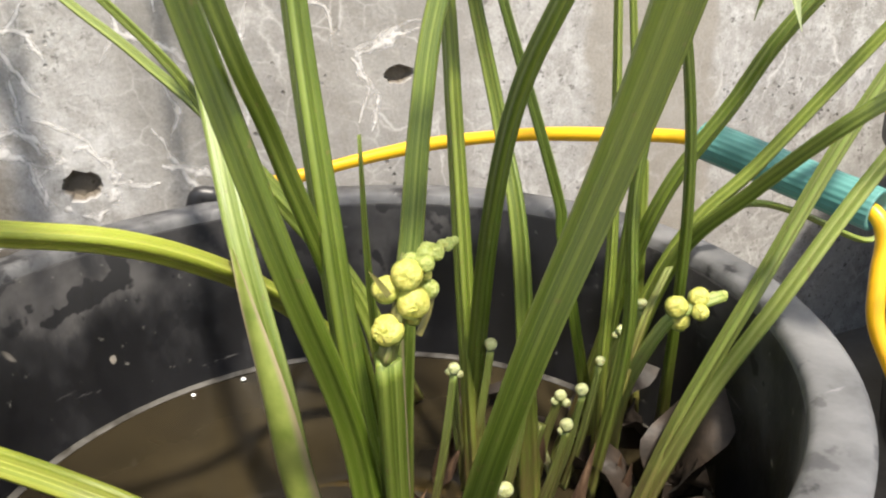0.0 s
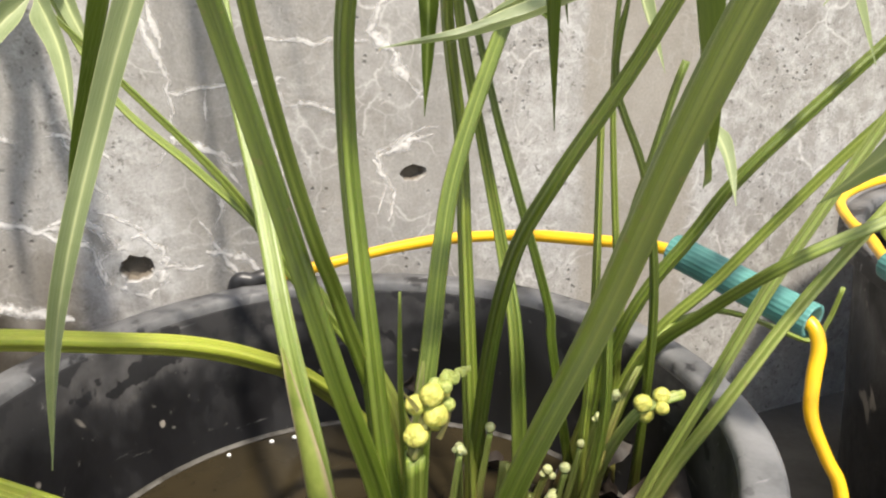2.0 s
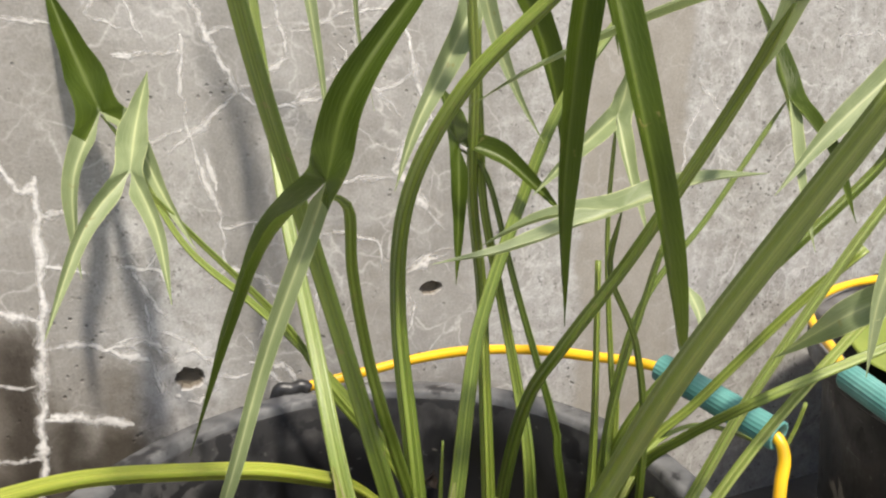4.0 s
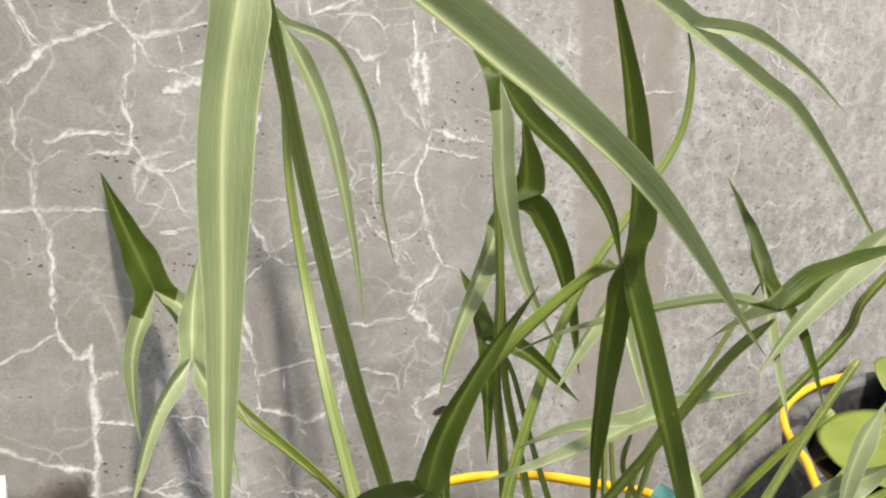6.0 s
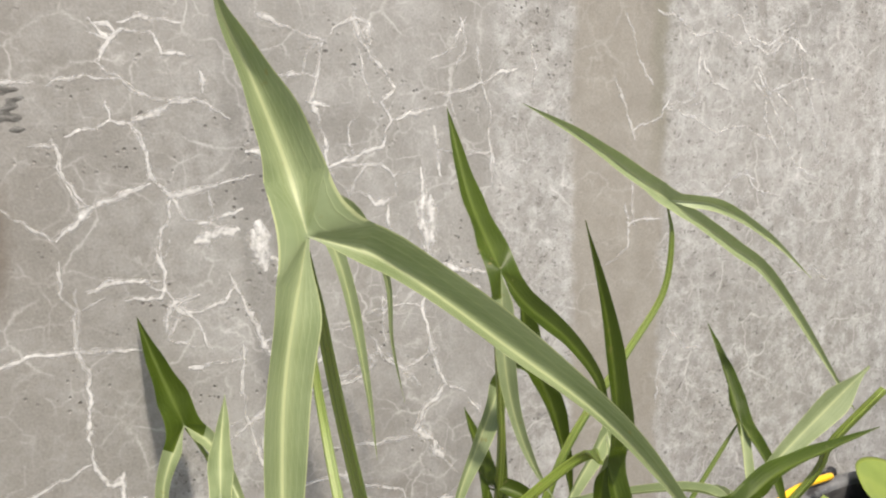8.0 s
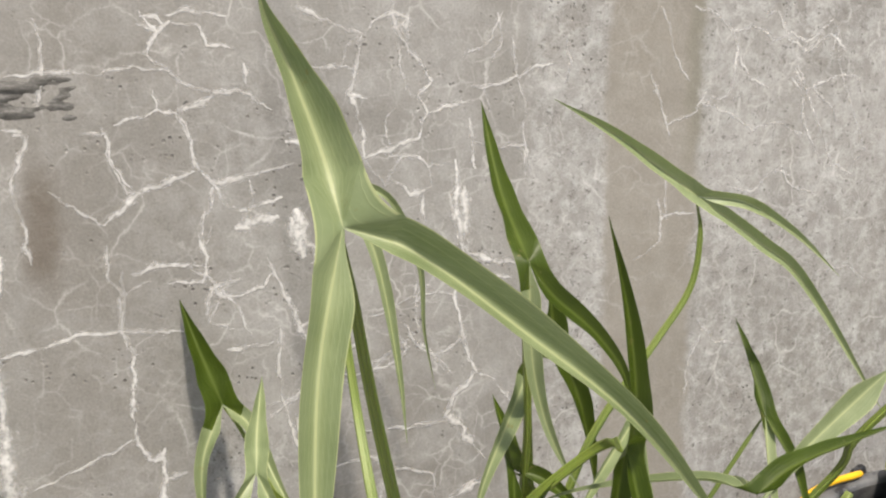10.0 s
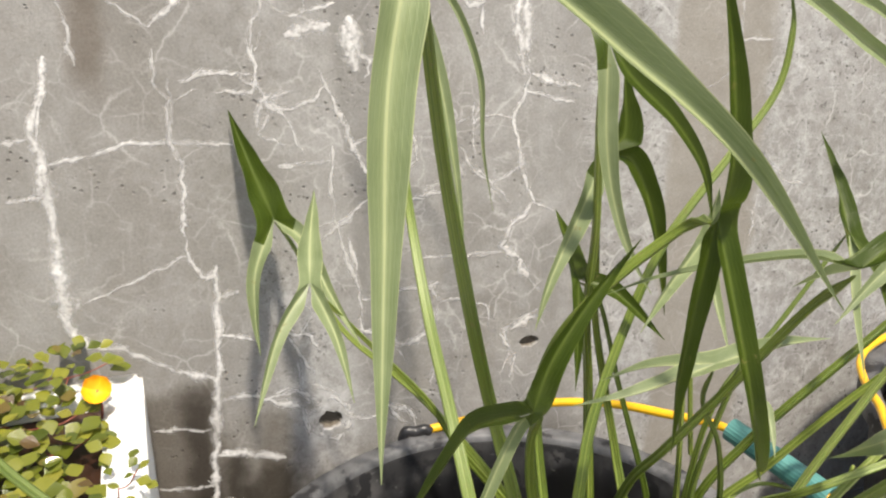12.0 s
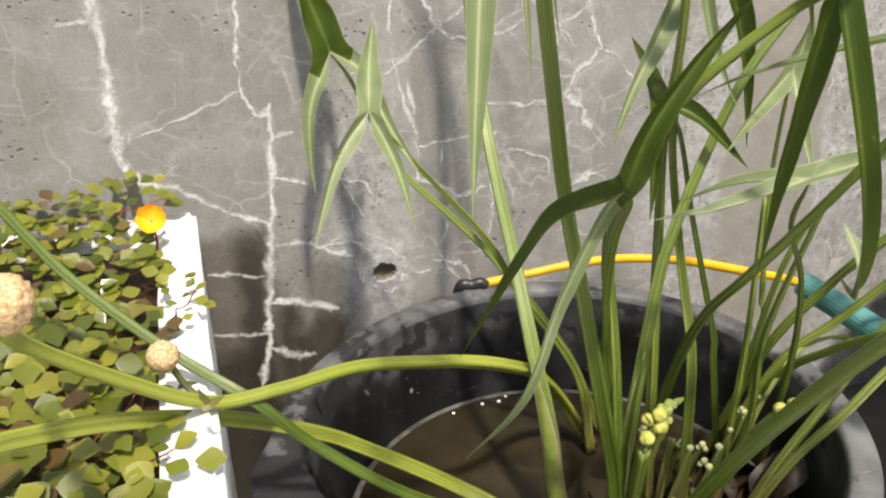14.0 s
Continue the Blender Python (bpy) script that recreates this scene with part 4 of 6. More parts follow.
# ---- the arrowhead plant ----
plant = thing("arrowhead_plant", "tall green arrowhead water plant with long ribbed stalks in a tub", "plant", (0, 0, 0))
for i, (path, r0, r1, lobes) in enumerate(LEAVES):
    path = path[:-1] + [tuple(Vector(path[-1]) - EYE_SIDE.normalized() * (r1 * 1.5) - Vector((0, 0, r1 * 1.4)))]
    p = part("leaf_stalk", stalk_mesh(path, r0, r1, tip=0.3), YOUNG if i == 1 else DARK_STALK if i in (0, 6, 7, 10, 11, 13) else STALK, plant)
    bm = bmesh.new()
    blade_into(bm, lobes, 0.65 if i == 4 else 1.0, i * 0.7, (1.0, 0.0, 1.1) if i == 0 else (0.0, 0.0, 0.0))
    part("leaf_blade", bm, [DARK_BLADE, PALE_BLADE], p, "three-pointed arrowhead leaf blade")


def sheath_mat():
    m = Mat("stalk_sheath", 0.5)
    uv = m.node("ShaderNodeTexCoord").outputs["UV"]
    sep = m.node("ShaderNodeSeparateXYZ")
    m.link(uv, sep.inputs[0])
    c = m.ramp(m.noise(40.0, 4), [(0.35, (0.13, 0.175, 0.028)), (0.65, (0.23, 0.27, 0.06))])
    rim = m.ramp(m.math("ABSOLUTE", m.math("SUBTRACT", sep.outputs[0], 0.5)), [(0.30, 0.0), (0.46, 0.9)])
    m.colour(m.mix(m.math("MULTIPLY", rim, 0.75), c, (0.30, 0.21, 0.17)))
    return m.bump(m.noise(160.0, 3), 0.3, 0.001).m


SHEATH = sheath_mat()


def sheath(stalk, points, radius, height, turn, spread):
    """The thin winged membrane that clasps a stalk's foot and runs out on it."""
    bm = bmesh.new()
    lay = uv_layer(bm)
    c = [q for q in spline(points, 80)]
    k = max(4, next((i for i, q in enumerate(c) if q.z - c[0].z > height), 40))
    rows = []
    for i in range(k + 1):
        s = i / k
        t = (c[i + 1] - c[max(0, i - 1)]).normalized()
        u = t.cross(Vector((0, -1, 0))).normalized()
        v = u.cross(t)
        open_to = spread * (1 - s ** 2.2) + 0.10
        row = []
        for j in range(9):
            x = j / 4 - 1
            a = turn + open_to * x
            r = radius * (1.18 - 0.16 * s) * (1 + 0.16 * abs(x) ** 3 * (1 - s) + 0.03 * math.sin(11 * s + 3 * x))
            row.append(bm.verts.new(c[i] + u * (math.cos(a) * r) + v * (math.sin(a) * r)))
        rows.append(row)
    for i in range(k):
        for j in range(8):
            f = bm.faces.new((rows[i][j], rows[i][j + 1], rows[i + 1][j + 1], rows[i + 1][j]))
            for lo, x in zip(f.loops, (j, j + 1, j + 1, j)):
                lo[lay].uv = (x / 8, i / k)
    return part("sheath", bm, SHEATH, stalk, "thin purplish sheath at the stalk's foot")


feet = [ob for ob in plant.children if ob.name.startswith("leaf_stalk")]
for k, height, turn, spread in ((0, 0.15, 0.5, 1.1), (1, 0.20, 2.3, 1.2), (6, 0.13, 1.9, 1.0), (7, 0.10, 2.6, 0.9), (8, 0.22, 2.4, 1.0), (10, 0.09, 1.2, 1.0)):
    sheath(feet[k], LEAVES[k][0], LEAVES[k][1] * 1.25, height, turn, spread)
sheath(plant, STALKS[0][0], STALKS[0][1] * 1.25, 0.11, 2.5, 1.2)
for i, (path, r0, r1) in enumerate(STALKS):
    part("leaf_stalk", stalk_mesh(path, r0, r1), RIPE if i == 6 else YOUNG if i in (4, 5, 11, 12) else DARK_STALK if i < 2 else STALK, plant)
for i, (pts, width, facing) in enumerate(HANGING):
    bm = bmesh.new()
    strip_into(bm, lobe_rows(pts, width, facing, (), 0.0, 0.55, i * 1.3), 0)
    part("leaf_blade", bm, PALE_BLADE, plant, "long pointed leaf lobe")


def bud_mesh(r, seed):
    """A closed bud: crumpled petals gathered to a pucker at its top, pressed a little flat."""
    bm = bmesh.new()
    bmesh.ops.create_uvsphere(bm, u_segments=36, v_segments=22, radius=1.0)
    for v in bm.verts:
        a, z = math.atan2(v.co.y, v.co.x), v.co.z
        swirl = a + 0.8 * z + 0.5 * noise.noise(v.co * 2.0 + Vector((seed, 0, 0)))
        fold = 0.085 * abs(math.sin(1.5 * swirl + seed)) + 0.035 * math.sin(11 * swirl) * max(0.0, z + 0.3) + 0.03 * noise.noise(v.co * 6 + Vector((0, seed, 0)))
        dip = 0.16 * max(0.0, z - 0.72) / 0.28
        v.co *= r * (0.95 + fold - dip)
        v.co.z *= 0.94
    return bm


def sepal_mesh(at, r, seed):
    """A cup that holds the lower back of a bud, with a wavy, three-pointed edge."""
    bm = bmesh.new()
    down = Vector((0.35 * math.cos(seed * 2.1), 0.75, -0.75)).normalized()
    side = down.orthogonal().normalized()
    third = down.cross(side)
    rings = []
    for k in range(9):
        row = []
        for j in range(24):
            a = 2 * math.pi * j / 24
            reach = (1.45 + 0.28 * math.cos(3 * a + seed)) * k / 8 + 0.02
            row.append(bm.verts.new(Vector(at) + r * (down * math.cos(reach) + (side * math.cos(a) + third * math.sin(a)) * math.sin(reach))))
        rings.append(row)
    for p, q in zip(rings, rings[1:]):
        for j in range(24):
            bm.faces.new((p[j], p[(j + 1) % 24], q[(j + 1) % 24], q[j]))
    return bm


def sepal_into(bm, at, to, w):
    a, b = Vector(at), Vector(to)
    t = (b - a).normalized()
    s = t.cross(EYE_SIDE).normalized() * w
    m = (a + b) / 2 + EYE_SIDE * w * 0.6
    v = [bm.verts.new(q) for q in (a - s * 0.5, a + s * 0.5, m + s * 0.45, b, m - s * 0.45)]
    bm.faces.new(v)


def bud_spike(stalk, axis, buds, r0, r1, bracts, pale=False):
    st = part("flower_stalk", stalk_mesh(stalk, r0, r1), YOUNG if len(buds) < 8 else STALK, plant)
    if axis:
        part("spike_axis", stalk_mesh(axis, r1 * 0.7, r1 * 0.35, 18), YOUNG, st)
    for i, (x, y, z, r) in enumerate(buds):
        b = part("bud", bud_mesh(r * 1.04, i * 1.7), PALE_BUD if pale else BUD if r > 0.0045 else GREEN_BUD, st, "small whitish green closed bud" if pale else "pale yellow closed flower bud" if r > 0.0045 else "small green closed flower bud")
        if r > 0.0045 and not pale:
            part("sepal", sepal_mesh((x, y, z), r * 1.13, i), GREEN_BUD, st, "green cupped sepal")
        b.matrix_basis = pose(x, y, z, 78 + 22 * math.sin(i * 2.1), 25 * math.cos(i * 1.3), -20 + 25 * math.sin(i * 1.7))
    for a, b, w in bracts:
        bm = bmesh.new()
        sepal_into(bm, a, b, w)
        part("bract", bm, STALK, st)


BUDS = [(-0.1816, -0.516, 0.4660, 0.0064), (-0.1800, -0.517, 0.4535, 0.0068), (-0.1896, -0.511, 0.4590, 0.0056), (-0.1915, -0.516, 0.4425, 0.0066),
        (-0.1735, -0.510, 0.4620, 0.0046), (-0.1775, -0.510, 0.4450, 0.0052), (-0.1715, -0.515, 0.4570, 0.0040)]
for k in range(14):
    # the crowded small buds of the tip, in a spiral that narrows
    f, a = k / 13, k * 2.4
    BUDS.append((-0.1765 + 0.0175 * f + 0.0040 * (1 - f) * math.cos(a), -0.514 + 0.0040 * (1 - f) * math.sin(a), 0.4700 + 0.0065 * f + 0.0030 * (1 - f) * math.sin(a + 1.0), 0.0038 - 0.0020 * f))
bud_spike(BUD_STALK, BUD_AXIS, BUDS, 0.0070, 0.0060,
          [((-0.1905, -0.518, 0.459), (-0.1985, -0.516, 0.4715), 0.0028), ((-0.178, -0.516, 0.437), (-0.1690, -0.516, 0.4560), 0.0032)])
bud_spike(BUD_STALK_FAR, None, [(0.0178, -0.44, 0.3753, 0.0066), (0.0234, -0.437, 0.3636, 0.0064), (0.0344, -0.44, 0.3779, 0.0062),
                                (0.0312, -0.446, 0.3712, 0.0050), (0.0455, -0.44, 0.3751, 0.0042), (0.0533, -0.44, 0.3754, 0.0030)], 0.0055, 0.0035, [])
for x, y, z, r, bx, by in ((-0.1019, -0.37, 0.3276, 0.0033, -0.085, -0.345), (-0.049, -0.37, 0.2951, 0.0040, -0.05, -0.35), (-0.0211, -0.37, 0.2844, 0.0040, -0.035, -0.36),
                           (-0.0146, -0.37, 0.2582, 0.0044, -0.02, -0.36), (0.0432, -0.37, 0.3419, 0.0037, 0.015, -0.36), (0.0267, -0.37, 0.3247, 0.0033, 0.01, -0.36)):
    bud_spike([(bx, by, 0.212), ((bx + x) / 2, (by + y) / 2 + 0.004, (z + 0.212) / 2), (x, y, z)], None, [(x, y, z, r), (x + r * 0.9, y - 0.002, z - r * 1.5, r * 0.8), (x - r * 0.8, y + 0.002, z - r * 1.2, r * 0.75)], 0.0036, 0.0030, [], True)


# pale single buds on short stalks among the feet
for x, y, z, r in ((-0.114, -0.400, 0.345, 0.0042), (-0.075, -0.370, 0.338, 0.0050), (-0.074, -0.420, 0.330, 0.0046), (-0.046, -0.420, 0.297, 0.0050), (-0.009, -0.400, 0.324, 0.0040),
                   (0.014, -0.390, 0.337, 0.0046), (0.029, -0.390, 0.353, 0.0046), (-0.100, -0.440, 0.278, 0.0060), (0.029, -0.420, 0.230, 0.0050), (-0.029, -0.410, 0.313, 0.0050)):
    bud_spike([(x - 0.014, y + 0.020, 0.212), (x - 0.006, y + 0.009, (z + 0.206) / 2), (x, y, z - r)], None, [(x, y, z, r * 0.82)], 0.0030, 0.0024, [], True)


def dry_mat():
    m = Mat("dry_brown_sheath", 0.7)
    m.colour(m.ramp(m.noise(1.0, 5, 0.65, m.scaled((160, 160, 30))), [(0.34, (0.035, 0.020, 0.012)), (0.55, (0.12, 0.070, 0.040)), (0.72, (0.24, 0.165, 0.10))]))
    return m.bump(m.noise(1.0, 4, 0.6, m.scaled((300, 300, 40))), 0.5, 0.001).m


DRY = dry_mat()
RND = random.Random(23)
for k in range(16):
    # withered sheaths round the feet of the stalks
    a = RND.uniform(0, 6.28)
    x, y = -0.075 + 0.095 * math.cos(a) * RND.uniform(0.5, 1.0), -0.375 + 0.060 * math.sin(a) * RND.uniform(0.5, 1.0)
    tall, lean = RND.uniform(0.03, 0.075), RND.uniform(-0.03, 0.03)
    bm = bmesh.new()
    strip_into(bm, lobe_rows([(x, y, 0.210), (x + lean * 0.4, y - 0.006, 0.210 + tall * 0.5), (x + lean, y - 0.010, 0.210 + tall)], RND.uniform(0.009, 0.014), 0, (), 0.0, 1.1, k * 0.9, rows=12), 0)
    part("dry_sheath", bm, DRY, plant, "withered brown sheath at the plant's foot")


def fruit_mat():
    m = Mat("dry_seed_head", 0.75)
    v = m.node("ShaderNodeTexVoronoi", Scale=420.0)
    m.link(m.pos, v.inputs["Vector"])
    m.colour(m.ramp(v.outputs["Distance"], [(0.1, (0.74, 0.56, 0.34)), (0.5, (0.58, 0.40, 0.20)), (0.9, (0.34, 0.20, 0.09))]))
    return m.bump(v.outputs["Distance"], -0.8, 0.002).m


SEED = fruit_mat()
fruiting = part("fruit_stalk", stalk_mesh(FRUIT_STALK, 0.0075, 0.0048), RIPE, plant)
part("branch", stalk_mesh(FRUIT_BRANCH, 0.0028, 0.0026, 18), STALK, fruiting)
for x, y, z, r in ((-0.5905, -0.449, 0.5680, 0.0130), (-0.640, -0.660, 0.735, 0.0150)):
    bm = bmesh.new()
    bmesh.ops.create_icosphere(bm, subdivisions=4, radius=r)
    for v in bm.verts:
        d = noise.voronoi(v.co * 330.0)[0]
        v.co *= 1.08 - 0.24 * d[0]
    b = part("seed_head", bm, SEED, fruiting, "round dry tan seed head")
    b.matrix_basis = pose(x, y, z)
bm = bmesh.new()
for k in range(3):
    a = k * 2.1
    sepal_into(bm, (-0.560, -0.508, 0.556), (-0.560 + 0.012 * math.cos(a), -0.510, 0.563 + 0.012 * math.sin(a)), 0.006)
part("bract", bm, STALK, fruiting)


# ---- lime deposits along the wall's cracks ----
def vein(width, *pts):
    """A crack's lime crust on the wall's face: a low, uneven ridge along the given (x, z) places, broken off at the tie holes."""
    bm = bmesh.new()
    lay = bm.loops.layers.uv.verify()
    strength = min(1.0, 0.42 + 100 * width)
    width = 0.0030 + (1.9 if width < 0.0062 else 2.2) * width
    path = [Vector((x, 0.0, z)) for x, z in pts]
    fine = []
    for a, b in zip(path, path[1:]):
        k = max(2, int((b - a).length / 0.006))
        for i in range(k):
            q = a.lerp(b, i / k)
            fine.append(q + Vector((noise.noise(q * 60) * 0.0045 + noise.noise(q * 210) * 0.0022, 0, noise.noise(q * 60 + Vector((7, 3, 1))) * 0.0045 + noise.noise(q * 210 + Vector((2, 8, 5))) * 0.0022)))
    fine.append(path[-1])
    rows = []
    for i, q in enumerate(fine):
        t = (fine[min(i + 1, len(fine) - 1)] - fine[max(i - 1, 0)]).normalized()
        s = Vector((t.z, 0, -t.x))
        end = min(1.0, 0.35 + 0.3 * min(i, len(fine) - 1 - i))
        blob = 0.80 + 1.5 * max(0.0, noise.noise(q * 42)) ** 1.3 + 0.5 * noise.noise(q * 17)
        w = max(width * 0.5 * end * blob, width * 0.16)
        up = 0.0005 + 0.05 * w
        row = None
        if not any(((q.x - x) / rx) ** 2 + ((q.z - z) / rz) ** 2 < 1 for x, z, rx, rz in ((0.002, 0.452, 0.021, 0.014), (-0.312, 0.383, 0.026, 0.023))):
            row = [bm.verts.new(q + s * (w * o) + Vector((0, -h, 0))) for o, h in ((-1, 0.0002), (-0.5, up * 0.7), (0, up), (0.5, up * 0.7), (1, 0.0002))]
        rows.append(row)
    for a, b in zip(rows, rows[1:]):
        if a and b:
            for k in range(4):
                f = bm.faces.new((a[k], a[k + 1], b[k + 1], b[k]))
                for lo, u in zip(f.loops, (k, k + 1, k + 1, k)):
                    lo[lay].uv = (u / 4, strength)
    return part("lime_vein", bm, LIME, wall)


vein(0.0080, (-0.612, 0.913), (-0.621, 0.877), (-0.641, 0.828), (-0.629, 0.791), (-0.633, 0.748), (-0.630, 0.706), (-0.635, 0.657), (-0.638, 0.598), (-0.624, 0.558))
vein(0.0037, (-0.683, 0.818), (-0.660, 0.819), (-0.642, 0.821))
vein(0.0044, (-0.629, 0.791), (-0.580, 0.794), (-0.540, 0.806), (-0.489, 0.805), (-0.413, 0.795))
vein(0.0043, (-0.480, 0.882), (-0.486, 0.837), (-0.486, 0.805), (-0.476, 0.775), (-0.482, 0.705), (-0.482, 0.657), (-0.468, 0.628), (-0.451, 0.622))
vein(0.0030, (-0.482, 0.657), (-0.529, 0.640), (-0.572, 0.623), (-0.613, 0.611))
vein(0.0068, (-0.450, 0.634), (-0.451, 0.603), (-0.455, 0.547), (-0.461, 0.482), (-0.468, 0.432), (-0.477, 0.362), (-0.480, 0.307), (-0.499, 0.225))
vein(0.0092, (-0.450, 0.595), (-0.439, 0.596), (-0.426, 0.600))
vein(0.0055, (-0.454, 0.541), (-0.434, 0.534), (-0.405, 0.525))
vein(0.0039, (-0.381, 0.529), (-0.362, 0.525), (-0.349, 0.493), (-0.331, 0.459))
vein(0.0062, (-0.624, 0.558), (-0.586, 0.546), (-0.544, 0.520), (-0.511, 0.495), (-0.465, 0.479))
vein(0.0056, (-0.463, 0.444), (-0.419, 0.442), (-0.397, 0.431), (-0.351, 0.409), (-0.345, 0.362))
vein(0.0075, (-0.473, 0.361), (-0.427, 0.351), (-0.380, 0.334))
vein(0.0049, (-0.553, 0.415), (-0.477, 0.402))
vein(0.0051, (-0.561, 0.324), (-0.482, 0.310))
vein(0.0069, (-0.480, 0.288), (-0.442, 0.268), (-0.418, 0.268))
vein(0.0044, (-0.299, 0.881), (-0.280, 0.831), (-0.260, 0.784), (-0.232, 0.716), (-0.272, 0.683), (-0.312, 0.652))
vein(0.0038, (-0.232, 0.716), (-0.209, 0.704), (-0.165, 0.697))
vein(0.0030, (-0.260, 0.784), (-0.187, 0.789))
vein(0.0038, (-0.232, 0.716), (-0.200, 0.738), (-0.172, 0.754), (-0.179, 0.796), (-0.194, 0.848))
vein(0.0037, (-0.286, 0.782), (-0.291, 0.738), (-0.293, 0.685), (-0.275, 0.628), (-0.261, 0.577), (-0.259, 0.517), (-0.281, 0.486))
vein(0.0040, (-0.262, 0.560), (-0.196, 0.568), (-0.175, 0.567))
vein(0.0040, (-0.225, 0.564), (-0.226, 0.530))
vein(0.0048, (-0.263, 0.518), (-0.214, 0.493), (-0.202, 0.482))
vein(0.0090, (-0.202, 0.482), (-0.180, 0.486), (-0.161, 0.492))
vein(0.0055, (-0.028, 0.890), (-0.007, 0.860), (-0.013, 0.831), (-0.029, 0.801), (-0.023, 0.762), (-0.013, 0.714), (0.006, 0.675))
vein(0.0063, (-0.007, 0.860), (0.029, 0.847), (0.073, 0.837))
vein(0.0066, (0.006, 0.675), (-0.033, 0.641), (-0.048, 0.613), (-0.018, 0.592))
vein(0.0100, (-0.018, 0.592), (-0.013, 0.574), (-0.003, 0.558))
vein(0.0042, (-0.003, 0.558), (0.021, 0.529))
vein(0.0049, (0.006, 0.675), (0.038, 0.655))
vein(0.0031, (-0.111, 0.769), (-0.095, 0.740), (-0.062, 0.707), (-0.027, 0.727), (-0.014, 0.734))
vein(0.0024, (-0.062, 0.707), (-0.047, 0.680))
vein(0.0051, (-0.042, 0.475), (-0.001, 0.491), (0.027, 0.496))
vein(0.0043, (-0.045, 0.473), (-0.023, 0.434), (-0.031, 0.397))
vein(0.0037, (-0.356, 0.763), (-0.298, 0.766))
vein(0.0044, (-0.376, 0.864), (-0.365, 0.837), (-0.337, 0.835), (-0.308, 0.844), (-0.293, 0.860))
vein(0.0036, (-0.376, 0.864), (-0.402, 0.882), (-0.441, 0.887), (-0.468, 0.875))
vein(0.0037, (-0.365, 0.830), (-0.381, 0.803), (-0.347, 0.790))
vein(0.0041, (-0.154, 0.519), (-0.150, 0.446), (-0.160, 0.410))
vein(0.0042, (-0.242, 0.425), (-0.218, 0.374), (-0.183, 0.338))
vein(0.0067, (-0.243, 0.388), (-0.200, 0.380), (-0.174, 0.327))
vein(0.0041, (-0.351, 0.409), (-0.319, 0.394), (-0.286, 0.378), (-0.244, 0.374))
vein(0.0043, (-0.495, 0.918), (-0.497, 0.871), (-0.479, 0.852), (-0.488, 0.807), (-0.482, 0.780))
vein(0.0036, (-0.479, 0.852), (-0.448, 0.866))
vein(0.0043, (-0.429, 0.862), (-0.384, 0.857), (-0.377, 0.891))
vein(0.0116, (-0.338, 0.924), (-0.320, 0.931), (-0.281, 0.935))
vein(0.0176, (-0.264, 0.933), (-0.257, 0.906), (-0.252, 0.876))
vein(0.0071, (-0.024, 0.993), (-0.025, 0.929), (-0.015, 0.856))
vein(0.0056, (-0.012, 0.835), (0.065, 0.814))
vein(0.0036, (0.329, 0.875), (0.339, 0.888), (0.401, 0.886))
vein(0.0030, (0.036, 0.504), (0.009, 0.503), (-0.017, 0.488), (-0.042, 0.480), (-0.030, 0.439), (-0.044, 0.407))
vein(0.0058, (-0.613, 0.906), (-0.622, 0.867), (-0.634, 0.820))
vein(0.0036, (-0.472, 0.877), (-0.431, 0.887), (-0.383, 0.880))
vein(0.0043, (-0.387, 0.923), (-0.376, 0.886))
vein(0.0044, (-0.336, 0.854), (-0.372, 0.850), (-0.382, 0.813))
vein(0.0036, (-0.364, 0.856), (-0.339, 0.809), (-0.326, 0.777))
vein(0.0037, (-0.357, 0.761), (-0.289, 0.764))
# more
vein(0.0031, (-0.590, 1.123), (-0.555, 1.125), (-0.525, 1.128), (-0.495, 1.122))
vein(0.0031, (-0.491, 1.122), (-0.463, 1.130), (-0.440, 1.130), (-0.421, 1.127), (-0.405, 1.123), (-0.377, 1.102), (-0.339, 1.101), (-0.311, 1.097))
vein(0.0037, (-0.439, 1.183), (-0.418, 1.170), (-0.400, 1.183), (-0.371, 1.180), (-0.356, 1.156), (-0.322, 1.153))
vein(0.0043, (-0.435, 1.196), (-0.418, 1.170), (-0.429, 1.147))
vein(0.0037, (-0.428, 1.079), (-0.402, 1.075), (-0.374, 1.085), (-0.353, 1.098), (-0.311, 1.097), (-0.283, 1.075))
vein(0.0037, (-0.402, 1.075), (-0.391, 1.047), (-0.383, 1.011), (-0.364, 0.985), (-0.317, 0.992), (-0.258, 1.004))
vein(0.0025, (-0.266, 1.135), (-0.222, 1.127), (-0.191, 1.128), (-0.168, 1.123))
vein(0.0043, (-0.159, 1.170), (-0.167, 1.126), (-0.181, 1.094), (-0.154, 1.086))
vein(0.0043, (-0.177, 1.094), (-0.163, 1.045), (-0.160, 1.006), (-0.124, 1.018), (-0.082, 1.030), (-0.069, 1.064), (-0.081, 1.087), (-0.060, 1.106), (-0.084, 1.140), (-0.104, 1.163), (-0.118, 1.214))
vein(0.0031, (-0.069, 1.064), (-0.030, 1.071))
vein(0.0031, (-0.124, 1.005), (-0.082, 1.006), (-0.066, 0.989), (-0.031, 0.992))
vein(0.0037, (-0.066, 0.989), (-0.062, 0.961), (-0.096, 0.952), (-0.117, 0.973))
vein(0.0037, (-0.004, 1.093), (0.031, 1.100), (0.076, 1.111), (0.099, 1.125), (0.136, 1.129))
vein(0.0025, (0.072, 1.111), (0.086, 1.075), (0.082, 1.026), (0.096, 0.976))
vein(0.0031, (-0.247, 1.205), (-0.219, 1.191), (-0.189, 1.181), (-0.159, 1.170))
vein(0.0031, (0.448, 1.197), (0.468, 1.153), (0.465, 1.109))
